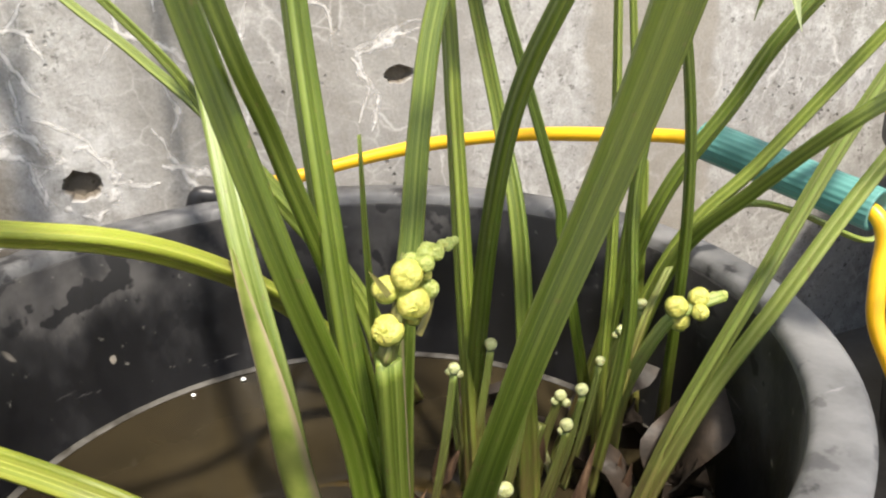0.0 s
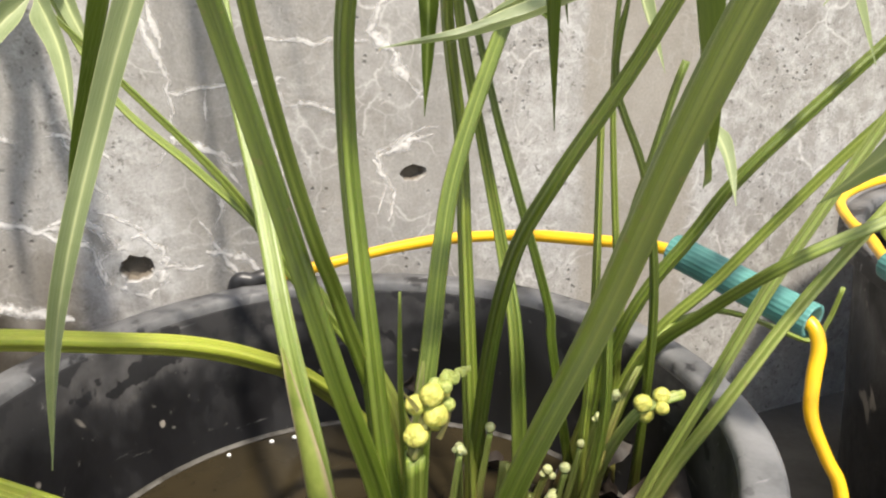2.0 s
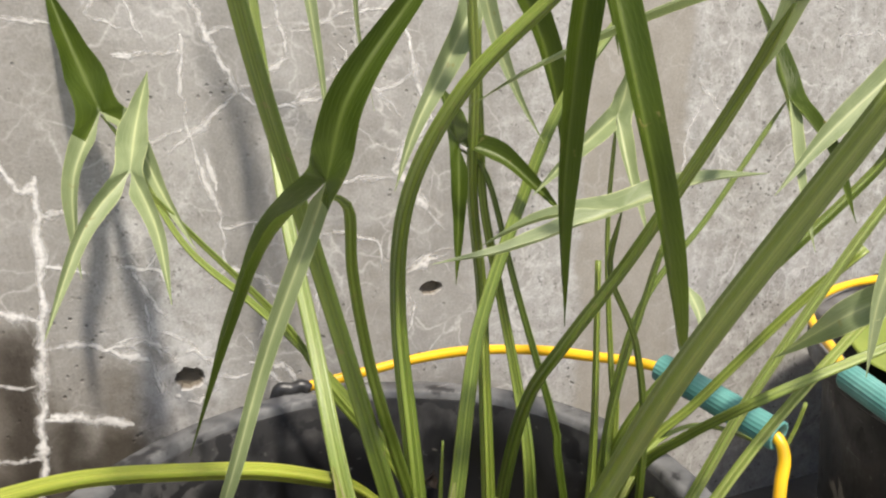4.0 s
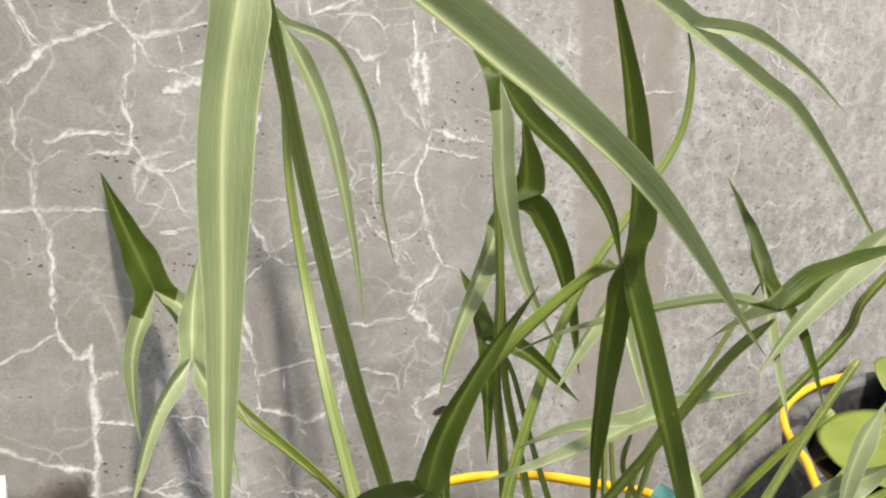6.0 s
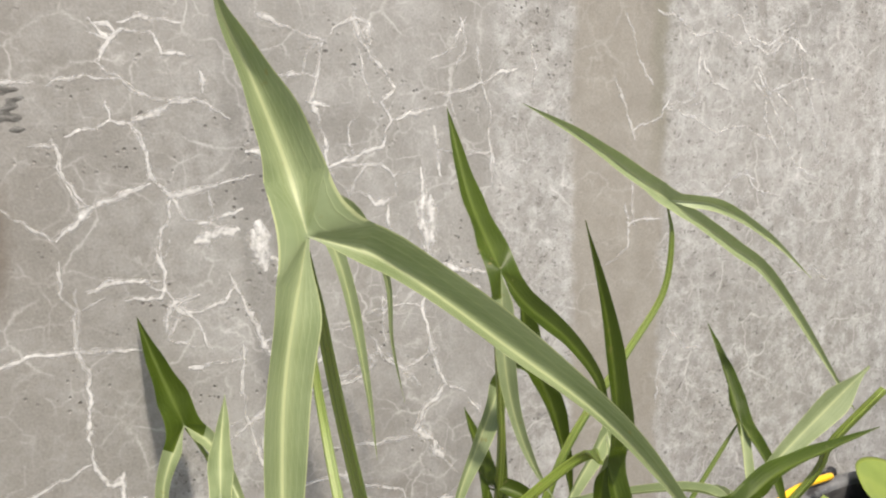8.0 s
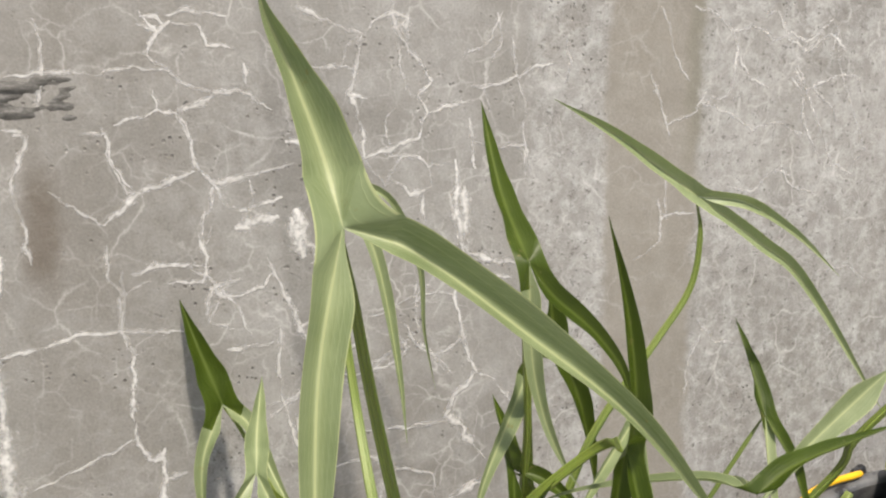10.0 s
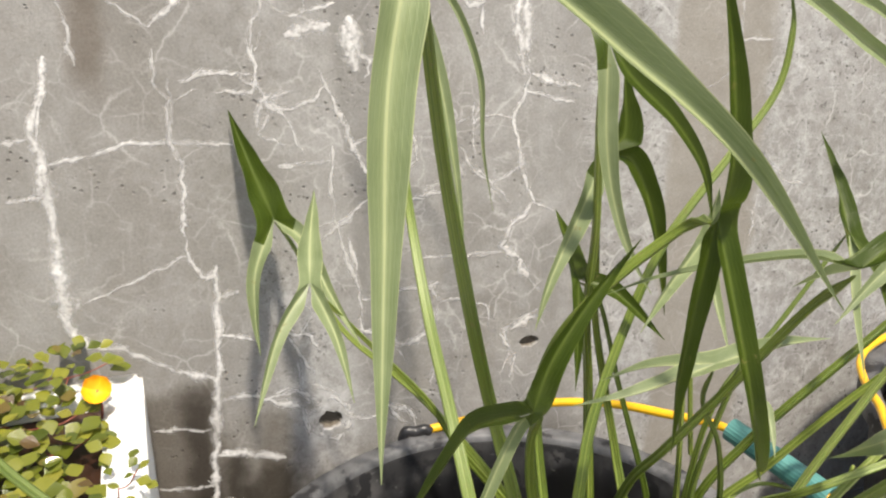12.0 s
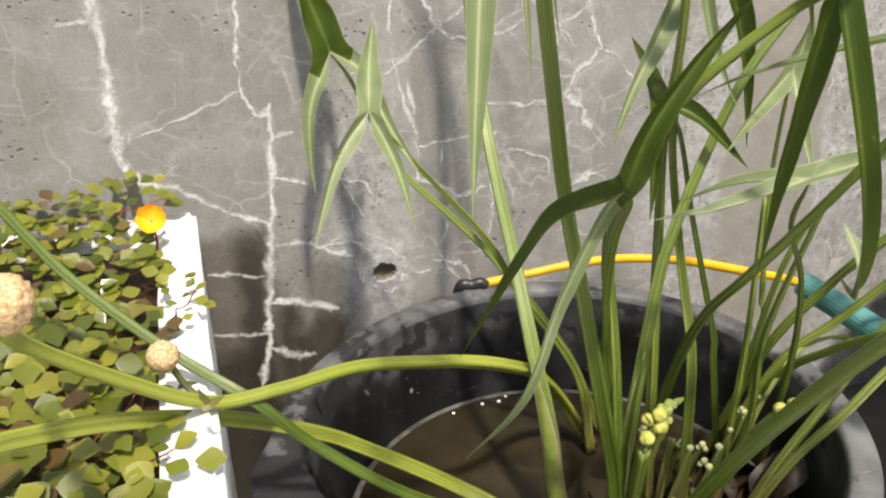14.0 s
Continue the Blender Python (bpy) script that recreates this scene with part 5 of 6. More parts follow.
vein(0.0037, (0.551, 1.207), (0.573, 1.162), (0.617, 1.144), (0.665, 1.171), (0.706, 1.143))
vein(0.0031, (0.589, 1.116), (0.618, 1.079), (0.698, 1.105), (0.752, 1.095))
vein(0.0025, (0.510, 1.126), (0.519, 1.090))
vein(0.0031, (0.595, 1.125), (0.618, 1.079), (0.664, 1.001))
vein(0.0025, (0.675, 1.190), (0.698, 1.105), (0.732, 1.037))
vein(0.0025, (0.401, 1.066), (0.459, 1.046), (0.508, 1.017), (0.555, 1.029), (0.626, 1.003))
vein(0.0025, (0.282, 0.820), (0.309, 0.831), (0.335, 0.852), (0.326, 0.917))
vein(0.0031, (0.574, 0.957), (0.603, 0.917), (0.655, 0.903))
vein(0.0025, (-0.488, 1.061), (-0.482, 1.017), (-0.466, 0.981), (-0.456, 0.977))
vein(0.0025, (-0.554, 0.987), (-0.522, 0.961), (-0.495, 0.941))
vein(0.0025, (-0.166, 0.708), (-0.123, 0.727), (-0.092, 0.749))
vein(0.0050, (-0.331, 0.946), (-0.301, 0.955), (-0.275, 0.961))
vein(0.0099, (-0.267, 1.034), (-0.249, 1.030), (-0.236, 1.024))
vein(0.0031, (-0.586, 1.055), (-0.571, 1.052), (-0.584, 1.016), (-0.593, 0.990), (-0.585, 0.949), (-0.581, 0.901))
vein(0.0037, (-0.551, 1.188), (-0.545, 1.163), (-0.547, 1.112), (-0.556, 1.087))
vein(0.0031, (0.150, 1.170), (0.160, 1.130), (0.151, 1.098))
vein(0.0031, (0.040, 1.201), (0.049, 1.170), (0.031, 1.132))
vein(0.0031, (0.468, 0.926), (0.516, 0.913), (0.562, 0.949), (0.601, 0.937))
vein(0.0025, (0.412, 0.709), (0.450, 0.664), (0.501, 0.647))
vein(0.0025, (0.397, 0.570), (0.399, 0.631), (0.426, 0.677))
vein(0.0025, (0.670, 0.760), (0.752, 0.762), (0.799, 0.725))
vein(0.0050, (-0.495, 0.941), (-0.456, 0.977), (-0.422, 0.989), (-0.384, 1.002))
vein(0.0031, (-0.514, 1.052), (-0.485, 1.054), (-0.479, 1.017), (-0.465, 0.988), (-0.456, 0.977))
vein(0.0037, (-0.402, 1.075), (-0.393, 1.064), (-0.383, 1.015), (-0.364, 0.985))
vein(0.0025, (-0.592, 0.997), (-0.568, 1.055))
vein(0.0031, (-0.377, 1.102), (-0.405, 1.123), (-0.436, 1.147))
vein(0.0025, (-0.317, 0.992), (-0.312, 0.963), (-0.320, 0.953))
vein(0.0025, (-0.364, 0.985), (-0.348, 0.958), (-0.327, 0.949))
vein(0.0025, (-0.124, 1.018), (-0.131, 1.055), (-0.114, 1.073))
vein(0.0025, (-0.160, 1.006), (-0.133, 0.966), (-0.117, 0.973))
vein(0.0025, (-0.191, 1.128), (-0.183, 1.148), (-0.159, 1.170))
vein(0.0025, (0.465, 1.109), (0.457, 1.074), (0.401, 1.066))
vein(0.0025, (0.515, 1.206), (0.551, 1.207))
vein(0.0025, (0.732, 1.037), (0.767, 0.977), (0.731, 0.939))
vein(0.0025, (0.664, 1.001), (0.689, 0.951), (0.746, 0.928))


vein(0.0040, (-0.597, 1.061), (-0.574, 1.058))
vein(0.0040, (-0.408, 1.173), (-0.416, 1.189), (-0.435, 1.189))
vein(0.0040, (-0.406, 1.189), (-0.380, 1.196), (-0.363, 1.193), (-0.333, 1.191))
vein(0.0050, (-0.475, 1.063), (-0.442, 1.073), (-0.422, 1.081))
vein(0.0040, (-0.425, 1.079), (-0.426, 1.103))
vein(0.0040, (-0.364, 0.985), (-0.366, 0.956), (-0.378, 0.939), (-0.380, 0.902))
vein(0.0040, (-0.316, 1.135), (-0.314, 1.108))
vein(0.0050, (-0.096, 1.159), (-0.095, 1.192), (-0.111, 1.199), (-0.139, 1.192), (-0.147, 1.177))
vein(0.0030, (-0.112, 1.163), (-0.105, 1.126), (-0.097, 1.099), (-0.085, 1.084))
vein(0.0040, (-0.044, 1.071), (-0.004, 1.078))
vein(0.0050, (-0.133, 0.966), (-0.124, 0.989), (-0.103, 1.007))
vein(0.0050, (-0.075, 0.950), (-0.076, 0.910))
vein(0.0030, (0.022, 1.093), (0.027, 1.061))
vein(0.0030, (0.062, 1.170), (0.067, 1.139), (0.076, 1.107))
vein(0.0030, (0.049, 1.201), (0.031, 1.163), (-0.012, 1.140))
vein(0.0030, (0.086, 1.010), (0.087, 0.960))
vein(0.0030, (0.380, 1.213), (0.414, 1.205), (0.437, 1.192), (0.449, 1.175), (0.506, 1.180))
vein(0.0030, (0.317, 1.212), (0.334, 1.187), (0.341, 1.154), (0.359, 1.119), (0.377, 1.098))
vein(0.0030, (0.301, 1.112), (0.324, 1.068), (0.337, 1.033), (0.343, 1.015))
vein(0.0030, (0.337, 1.033), (0.391, 1.049), (0.411, 1.084))
vein(0.0040, (0.475, 1.136), (0.495, 1.100), (0.538, 1.085))
vein(0.0030, (0.506, 1.180), (0.543, 1.162), (0.578, 1.171), (0.616, 1.157), (0.639, 1.171), (0.674, 1.199))
vein(0.0030, (0.585, 1.103), (0.612, 1.074))
vein(0.0030, (0.612, 1.074), (0.616, 1.032), (0.639, 0.993), (0.662, 0.962))
vein(0.0030, (0.636, 1.083), (0.678, 1.049), (0.695, 1.019))
vein(0.0030, (0.669, 1.134), (0.677, 1.171))
vein(0.0030, (0.457, 1.065), (0.480, 1.073))
vein(0.0030, (-0.005, 1.022), (0.040, 1.012), (0.086, 1.014))
vein(0.0050, (0.004, 0.981), (-0.000, 1.022), (-0.004, 1.054))
vein(0.0025, (0.335, 0.962), (0.341, 0.916), (0.345, 0.879))
vein(0.0040, (-0.376, 0.909), (-0.368, 0.931))
vein(0.0030, (-0.352, 0.664), (-0.290, 0.678))
vein(0.0030, (-0.155, 0.782), (-0.104, 0.801), (-0.069, 0.818))
vein(0.0025, (-0.088, 0.739), (-0.035, 0.679))
vein(0.0030, (-0.090, 0.825), (-0.091, 0.791), (-0.088, 0.748))
vein(0.0080, (-0.014, 0.958), (-0.012, 0.917), (-0.007, 0.875))
vein(0.0040, (-0.135, 0.607), (-0.045, 0.604))
vein(0.0030, (-0.214, 0.569), (-0.145, 0.564))
vein(0.0030, (-0.128, 0.543), (-0.069, 0.526), (-0.065, 0.483))
vein(0.0060, (-0.678, 0.748), (-0.641, 0.752))
vein(0.0040, (-0.179, 0.569), (-0.140, 0.569))
vein(0.0040, (-0.173, 0.701), (-0.140, 0.705), (-0.108, 0.722), (-0.116, 0.753))
vein(0.0040, (-0.101, 0.796), (-0.061, 0.809), (-0.031, 0.800))
vein(0.0040, (0.041, 0.650), (0.061, 0.618))
vein(0.0040, (-0.174, 0.612), (-0.107, 0.607), (-0.055, 0.605))
vein(0.0030, (-0.157, 0.575), (-0.145, 0.540), (-0.106, 0.539), (-0.075, 0.526))
vein(0.0030, (-0.145, 0.540), (-0.153, 0.489))
vein(0.0050, (-0.375, 0.529), (-0.330, 0.518), (-0.323, 0.496))
vein(0.0040, (-0.390, 0.438), (-0.366, 0.443), (-0.336, 0.420), (-0.321, 0.390))
vein(0.0040, (-0.342, 0.448), (-0.303, 0.423), (-0.288, 0.394))
vein(0.0030, (-0.234, 0.474), (-0.218, 0.445), (-0.228, 0.411))
vein(0.0060, (-0.397, 0.434), (-0.358, 0.437), (-0.332, 0.424))
vein(0.0040, (-0.353, 0.484), (-0.351, 0.440), (-0.334, 0.406))
vein(0.0040, (-0.272, 0.657), (-0.263, 0.607))
vein(0.0030, (-0.215, 0.489), (-0.195, 0.455))
vein(0.0030, (-0.350, 0.584), (-0.327, 0.552), (-0.350, 0.520))


vein(0.0150, (-0.631, 0.713), (-0.632, 0.685), (-0.633, 0.661), (-0.636, 0.633))
vein(0.0190, (-0.635, 0.636), (-0.634, 0.614), (-0.634, 0.592))
vein(0.0130, (-0.634, 0.596), (-0.627, 0.572), (-0.616, 0.555), (-0.594, 0.545))
vein(0.0090, (-0.634, 0.795), (-0.636, 0.770), (-0.636, 0.751), (-0.629, 0.729), (-0.631, 0.709))
vein(0.0080, (-0.678, 0.748), (-0.656, 0.750), (-0.636, 0.751))
vein(0.0110, (-0.462, 0.625), (-0.451, 0.629), (-0.448, 0.640))
vein(0.0120, (-0.451, 0.593), (-0.437, 0.595), (-0.423, 0.599))
vein(0.0060, (-0.452, 0.618), (-0.452, 0.572), (-0.455, 0.532), (-0.462, 0.492), (-0.466, 0.434), (-0.474, 0.365))
vein(0.0100, (-0.467, 0.364), (-0.429, 0.351), (-0.390, 0.341))
vein(0.0170, (-0.256, 0.945), (-0.252, 0.926), (-0.247, 0.895))
vein(0.0060, (-0.247, 0.897), (-0.233, 0.888), (-0.240, 0.868))


# crumbled lime round the lower tie hole
for k in range(9):
    a = k * 0.72 + 0.3
    r = 0.030 + 0.006 * math.sin(k * 2.3)
    vein(0.0075, (-0.312 + r * math.cos(a), 0.383 + 0.85 * r * math.sin(a)), (-0.312 + 1.12 * r * math.cos(a + 0.3), 0.383 + r * math.sin(a + 0.3)), (-0.312 + r * math.cos(a + 0.62), 0.383 + 0.9 * r * math.sin(a + 0.62)))


# a rough dark smear of old cement, dragged on with a trowel
def smear():
    m = Mat("old_cement_smear", 0.95)
    m.colour(m.ramp(m.noise(1.0, 6, 0.7, m.scaled((60, 60, 150))), [(0.32, (0.060, 0.057, 0.052)), (0.52, (0.135, 0.130, 0.122)), (0.72, (0.250, 0.243, 0.232))]))
    m.bump(m.noise(1.0, 5, 0.7, m.scaled((120, 120, 320))), 0.6, 0.002)
    bm = bmesh.new()
    nx, nz = 48, 26
    grid = []
    for i in range(nx + 1):
        row = []
        for k in range(nz + 1):
            u, v = i / nx, k / nz
            z = 1.103 + (v - 0.5) * 0.086 * (1.0 - 0.35 * u) - 0.024 * (u - 0.5)
            x = -0.600 + (u - 0.5) * 0.20
            body = 1 - max(abs(2 * u - 1), abs(2 * v - 1)) ** 3
            rough = 0.55 + noise.noise(Vector((x * 26, 0, z * 70))) + 0.6 * noise.noise(Vector((x * 70, 3, z * 170)))
            y = -0.0045 * max(0.0, body * rough - 0.22) + 0.0006
            row.append(bm.verts.new((x, y, z)))
        grid.append(row)
    for i in range(nx):
        for k in range(nz):
            if min(grid[i][k].co.y, grid[i + 1][k].co.y, grid[i + 1][k + 1].co.y, grid[i][k + 1].co.y) < 0:
                bm.faces.new((grid[i][k], grid[i + 1][k], grid[i + 1][k + 1], grid[i][k + 1]))
    return part("cement_smear", bm, m.m, wall, "rough dark grey smear of old cement")


smear()


# ---- hose, sleeves and clips ----
def hose_mat():
    m = Mat("yellow_hose", 0.35)
    m.colour(m.mix(m.ramp(m.noise(30.0, 5), [(0.5, 0.0), (0.68, 0.45)]), (0.80, 0.46, 0.012), (0.62, 0.30, 0.015)))
    return m.bump(m.noise(160.0, 3), 0.12, 0.001).m


def sleeve_mat():
    m = Mat("teal_plastic", 0.42)
    c = m.ramp(m.noise(22.0, 4), [(0.3, (0.055, 0.185, 0.170)), (0.7, (0.105, 0.285, 0.260))])
    m.colour(m.mix(m.ramp(m.noise(9.0, 4), [(0.5, 0.0), (0.72, 0.5)]), c, (0.28, 0.47, 0.44)))
    return m.bump(m.noise(200.0, 3), 0.15, 0.001).m


def black_mat():
    m = Mat("black_plastic", 0.4)
    m.colour(m.ramp(m.noise(40.0, 3), [(0.3, (0.010, 0.010, 0.011)), (0.7, (0.035, 0.035, 0.037))]))
    return m.m


HOSE, SLEEVE, BLACK = hose_mat(), sleeve_mat(), black_mat()


def sleeve_mesh(a, b, r):
    """A fluted, hollow length of pipe from a to b."""
    bm = bmesh.new()
    a, b = Vector(a), Vector(b)
    t = (b - a).normalized()
    u = t.cross(Vector((0, 0, 1))).normalized()
    v = u.cross(t)
    sides = 80
    rings = []
    for q, inner in ((a, True), (a, False), (a + t * 0.001, False), (a.lerp(b, 0.5), False), (b - t * 0.001, False), (b, False), (b, True), (a, True)):
        ring = []
        for k in range(sides):
            an = 2 * math.pi * k / sides
            rr = r * 0.80 if inner else r * (1 + 0.045 * abs(math.cos(10 * an)))
            ring.append(bm.verts.new(q + u * math.cos(an) * rr + v * math.sin(an) * rr))
        rings.append(ring)
    for p, q in zip(rings, rings[1:]):
        for k in range(sides):
            j = (k + 1) % sides
            bm.faces.new((p[k], p[j], q[j], q[k]))
    return bm


def hose(label, path, sleeve, clip, radius=0.0060):
    h = thing("garden_hose", label, "hose", (0, 0, 0), "yellow hoses")
    bm = bmesh.new()
    tube(bm, path, lambda s: radius * (1 + 0.05 * math.sin(60 * s)), 16, 12 * len(path), side_hint=(0.3, 0.2, 1))
    part("hose_tube", bm, HOSE, h, "yellow rubber tube")
    part("sleeve", sleeve_mesh(*sleeve), SLEEVE, h, "teal fluted plastic pipe")
    bm = bmesh.new()
    at, along = Vector(clip[0]), Vector(clip[1]).normalized()
    tube(bm, [at - along * 0.020 - Vector((0, 0, 0.010)), at - along * 0.014 + Vector((0, 0, 0.003)), at, at + along * 0.012 + Vector((0, 0, 0.002)), at + along * 0.02 - Vector((0, 0, 0.004))], 0.0078, 12, 16, side_hint=(0, 0, 1))
    part("clip", bm, BLACK, h, "black plastic rim clip")
    return h


hose("yellow garden hose with a teal sleeve, clipped on the tub rim",
     [(-0.192, -0.060, 0.371), (-0.165, -0.066, 0.376), (-0.128, -0.072, 0.382), (-0.057, -0.089, 0.396), (0.001, -0.115, 0.407), (0.061, -0.164, 0.417), (0.105, -0.222, 0.424), (0.146, -0.275, 0.428),
      (0.163, -0.315, 0.423), (0.183, -0.383, 0.4105), (0.194, -0.420, 0.402), (0.194, -0.434, 0.386), (0.187, -0.440, 0.362), (0.182, -0.448, 0.33), (0.196, -0.457, 0.292), (0.209, -0.465, 0.262),
      (0.216, -0.475, 0.20), (0.215, -0.50, 0.11), (0.16, -0.56, 0.03), (0.05, -0.66, 0.0075), (-0.15, -0.78, 0.0075)],
     ((0.155, -0.288, 0.428), (0.195, -0.424, 0.403), 0.0150), ((-0.203, -0.062, 0.373), (0.9, -0.2, 0.1)))
hose("yellow garden hose with a teal sleeve, lying on the far tub",
     [(0.745, -0.075, 0.386), (0.725, -0.081, 0.390), (0.649, -0.088, 0.392), (0.574, -0.111, 0.392), (0.515, -0.149, 0.392), (0.462, -0.215, 0.394), (0.429, -0.271, 0.396), (0.395, -0.315, 0.398),
      (0.369, -0.355, 0.400), (0.353, -0.428, 0.398), (0.35, -0.50, 0.36), (0.36, -0.56, 0.20), (0.40, -0.62, 0.03), (0.5, -0.70, 0.0075)],
     ((0.373, -0.345, 0.400), (0.352, -0.475, 0.390), 0.0155), ((0.757, -0.060, 0.381), (-0.9, -0.3, 0.05)))


# ---- white foam box with mosaic plants ----
def foam_box():
    b = thing("foam_box", "white polystyrene box brim-full of water and floating plants", "box", (-0.80, -0.37, 0))
    x0, x1, y0, y1, top, w = -1.06, -0.556, -0.72, -0.030, 0.522, 0.045
    inv = Matrix.Translation((0.80, 0.37, 0))

    def slab(name, lo, hi):
        bm = bmesh.new()
        box_into(bm, lo, hi)
        bmesh.ops.bevel(bm, geom=list(bm.edges), offset=0.006, segments=3, affect="EDGES")
        bmesh.ops.subdivide_edges(bm, edges=[e for e in bm.edges if e.calc_length() > 0.1], cuts=24, use_grid_fill=True)
        for v in bm.verts:
            v.co += Vector((noise.noise(v.co * 35), noise.noise(v.co * 35 + Vector((3, 3, 3))), 0.6 * noise.noise(v.co * 50))) * 0.0016
        bmesh.ops.transform(bm, matrix=inv, verts=bm.verts)
        part(name, bm, FOAM, b)

    slab("side", (x1 - w, y0, 0.0), (x1, y1, top))
    slab("side", (x0, y0, 0.0), (x0 + w, y1, top))
    slab("side", (x0 + w, y1 - w, 0.0), (x1 - w, y1, top - 0.001))
    slab("side", (x0 + w, y0, 0.0), (x1 - w, y0 + w, top - 0.001))
    bm = bmesh.new()
    bmesh.ops.create_grid(bm, x_segments=4, y_segments=4, size=0.5)
    for v in bm.verts:
        v.co = Vector((x0 + w + (v.co.x + 0.5) * (x1 - x0 - 2 * w), y0 + w + (v.co.y + 0.5) * (y1 - y0 - 2 * w), 0.500))
    m = Mat("dark_pond_water", 0.45)
    m.b.inputs["Specular IOR Level"].default_value = 0.2
    m.colour(m.ramp(m.noise(20.0, 4), [(0.35, (0.014, 0.007, 0.004)), (0.7, (0.050, 0.020, 0.012))]))
    tagged(part("water", bm, m.m), "dark red-brown water in the foam box", "water", kind="structure")


foam_box()


def mosaic_mat():
    m = Mat("mosaic_leaf", 0.26)
    info = m.node("ShaderNodeObjectInfo")
    c = m.ramp(info.outputs["Random"], [(0.0, (0.045, 0.066, 0.006)), (0.40, (0.130, 0.150, 0.012)), (0.86, (0.25, 0.245, 0.028)), (0.91, (0.11, 0.060, 0.022)), (1.0, (0.050, 0.018, 0.011))])
    c = m.mix(m.ramp(m.noise(120.0, 4), [(0.45, 0.0), (0.7, 0.5)]), c, (0.11, 0.13, 0.03))
    m.colour(c)
    m.b.inputs["Coat Weight"].default_value = 0.4
    m.b.inputs["Coat Roughness"].default_value = 0.12
    tr = m.node("ShaderNodeBsdfTranslucent")
    m.link(m.mix(0.5, c, (0.35, 0.42, 0.06)), tr.inputs["Color"])
    ms = m.node("ShaderNodeMixShader", Fac=0.2)
    m.bump(m.noise(260.0, 3), 0.25, 0.001)
    m.link(m.b.outputs[0], ms.inputs[1])
    m.link(tr.outputs[0], ms.inputs[2])
    m.link(ms.outputs[0], m.t.nodes["Material Output"].inputs["Surface"])
    return m.m


def red_mat():
    m = Mat("red_stem", 0.5)
    m.colour(m.ramp(m.noise(60.0, 3), [(0.3, (0.16, 0.03, 0.02)), (0.7, (0.30, 0.09, 0.05))]))
    return m.m


MOSAIC, RED = mosaic_mat(), red_mat()


def rhomb(seed):
    """A toothed, wedge-based leaf, 1 long, its stem end at the origin, pointing along x."""
    rnd = random.Random(seed)
    bm = bmesh.new()
    rim = []
    for k in range(14):
        s = k / 13
        half = 0.44 * (s / 0.5) ** 0.85 if s < 0.5 else 0.44 * max(0.0, 1 - ((s - 0.5) / 0.5) ** 1.55) ** 0.75
        tooth = (0.07 if k % 2 else -0.05) if s > 0.4 else 0.0
        rim.append((s, half * (1 + tooth + rnd.uniform(-0.03, 0.03))))
    bend, cup = rnd.uniform(0.0, 0.35), rnd.uniform(0.0, 0.30)
    mid = [bm.verts.new((s, 0, -bend * s * s * 0.5)) for s, h in rim]
    sides = [[bm.verts.new((s + 0.02, e * h, cup * h - bend * s * s * 0.5)) for s, h in rim] for e in (1, -1)]
    for a, b in ((sides[0], mid), (mid, sides[1])):
        for k in range(13):
            bm.faces.new((a[k], b[k], b[k + 1], a[k + 1]))
    bmesh.ops.remove_doubles(bm, verts=bm.verts, dist=1e-4)
    return mesh_of("mosaic_leaf", bm, MOSAIC)


RHOMBS = [rhomb(k) for k in range(6)]


def rosette(at, size, count, seed, leaf_len=0.021, rise=0.012):
    """A floating plant: leaves on red stems, laid in a spiral and tilted at random."""
    rnd = random.Random(seed)
    r = thing("mosaic_rosette", "floating rosette of toothed yellow-green leaves on red stems", "water plant", at, "rosettes in the foam box")
    stems = bmesh.new()
    for k in range(count):
        ring = (k + 0.5) / count
        a = k * 2.39996 + rnd.uniform(-0.35, 0.35)
        d = size * (0.06 + 0.94 * ring ** 0.6) * rnd.uniform(0.85, 1.15)
        ln = leaf_len * (0.55 + 0.5 * ring ** 0.5) * rnd.uniform(0.8, 1.2)
        z = 0.003 + rise * (1 - ring) + rnd.uniform(-0.003, 0.012)
        leaf = new("leaf", RHOMBS[rnd.randrange(6)])
        leaf.parent = r
        leaf.matrix_basis = Matrix.Translation((d * math.cos(a), d * math.sin(a), z)) @ Euler((0.22, 0, 0)).to_matrix().to_4x4() @ Euler((rnd.uniform(-0.28, 0.28), rnd.uniform(-0.30, 0.25) - 0.30 * (1 - ring), a + rnd.uniform(-0.3, 0.3))).to_matrix().to_4x4() @ Matrix.Diagonal((ln, ln, ln, 1))
        if ring > 0.3 and k % 7 == 1:
            tube(stems, [(0, 0, 0.004), (d * 0.5 * math.cos(a), d * 0.5 * math.sin(a), 0.002), (d * math.cos(a), d * math.sin(a), z)], 0.0008, 6, 4, cap=False, side_hint=(0, 0, 1))
    tagged(part("stem_tuft", stems, RED, r), kind="stuff")
    return r


RND = random.Random(5)
n = 0
for gy in range(10):
    for gx in range(6):
        x = -0.640 - gx * 0.070 - (0.033 if gy % 2 else 0.0) + RND.uniform(-0.012, 0.012)
        y = -0.068 - gy * 0.063 + RND.uniform(-0.012, 0.012)
        if x < -0.985:
            continue
        back = max(0.0, (y + 0.22) / 0.14)
        rosette((x, y, 0.502 + 0.010 * RND.random() + 0.026 * back), RND.uniform(0.046, 0.056), (36 if gy < 4 else 26) if gx < 4 else 22, 100 + n, 0.0205 + 0.0105 * gy / 9 + RND.uniform(-0.001, 0.002), 0.012 + 0.012 * back)
        n += 1
rosette((-0.583, -0.300, 0.526), 0.034, 16, 7, 0.016, 0.014)
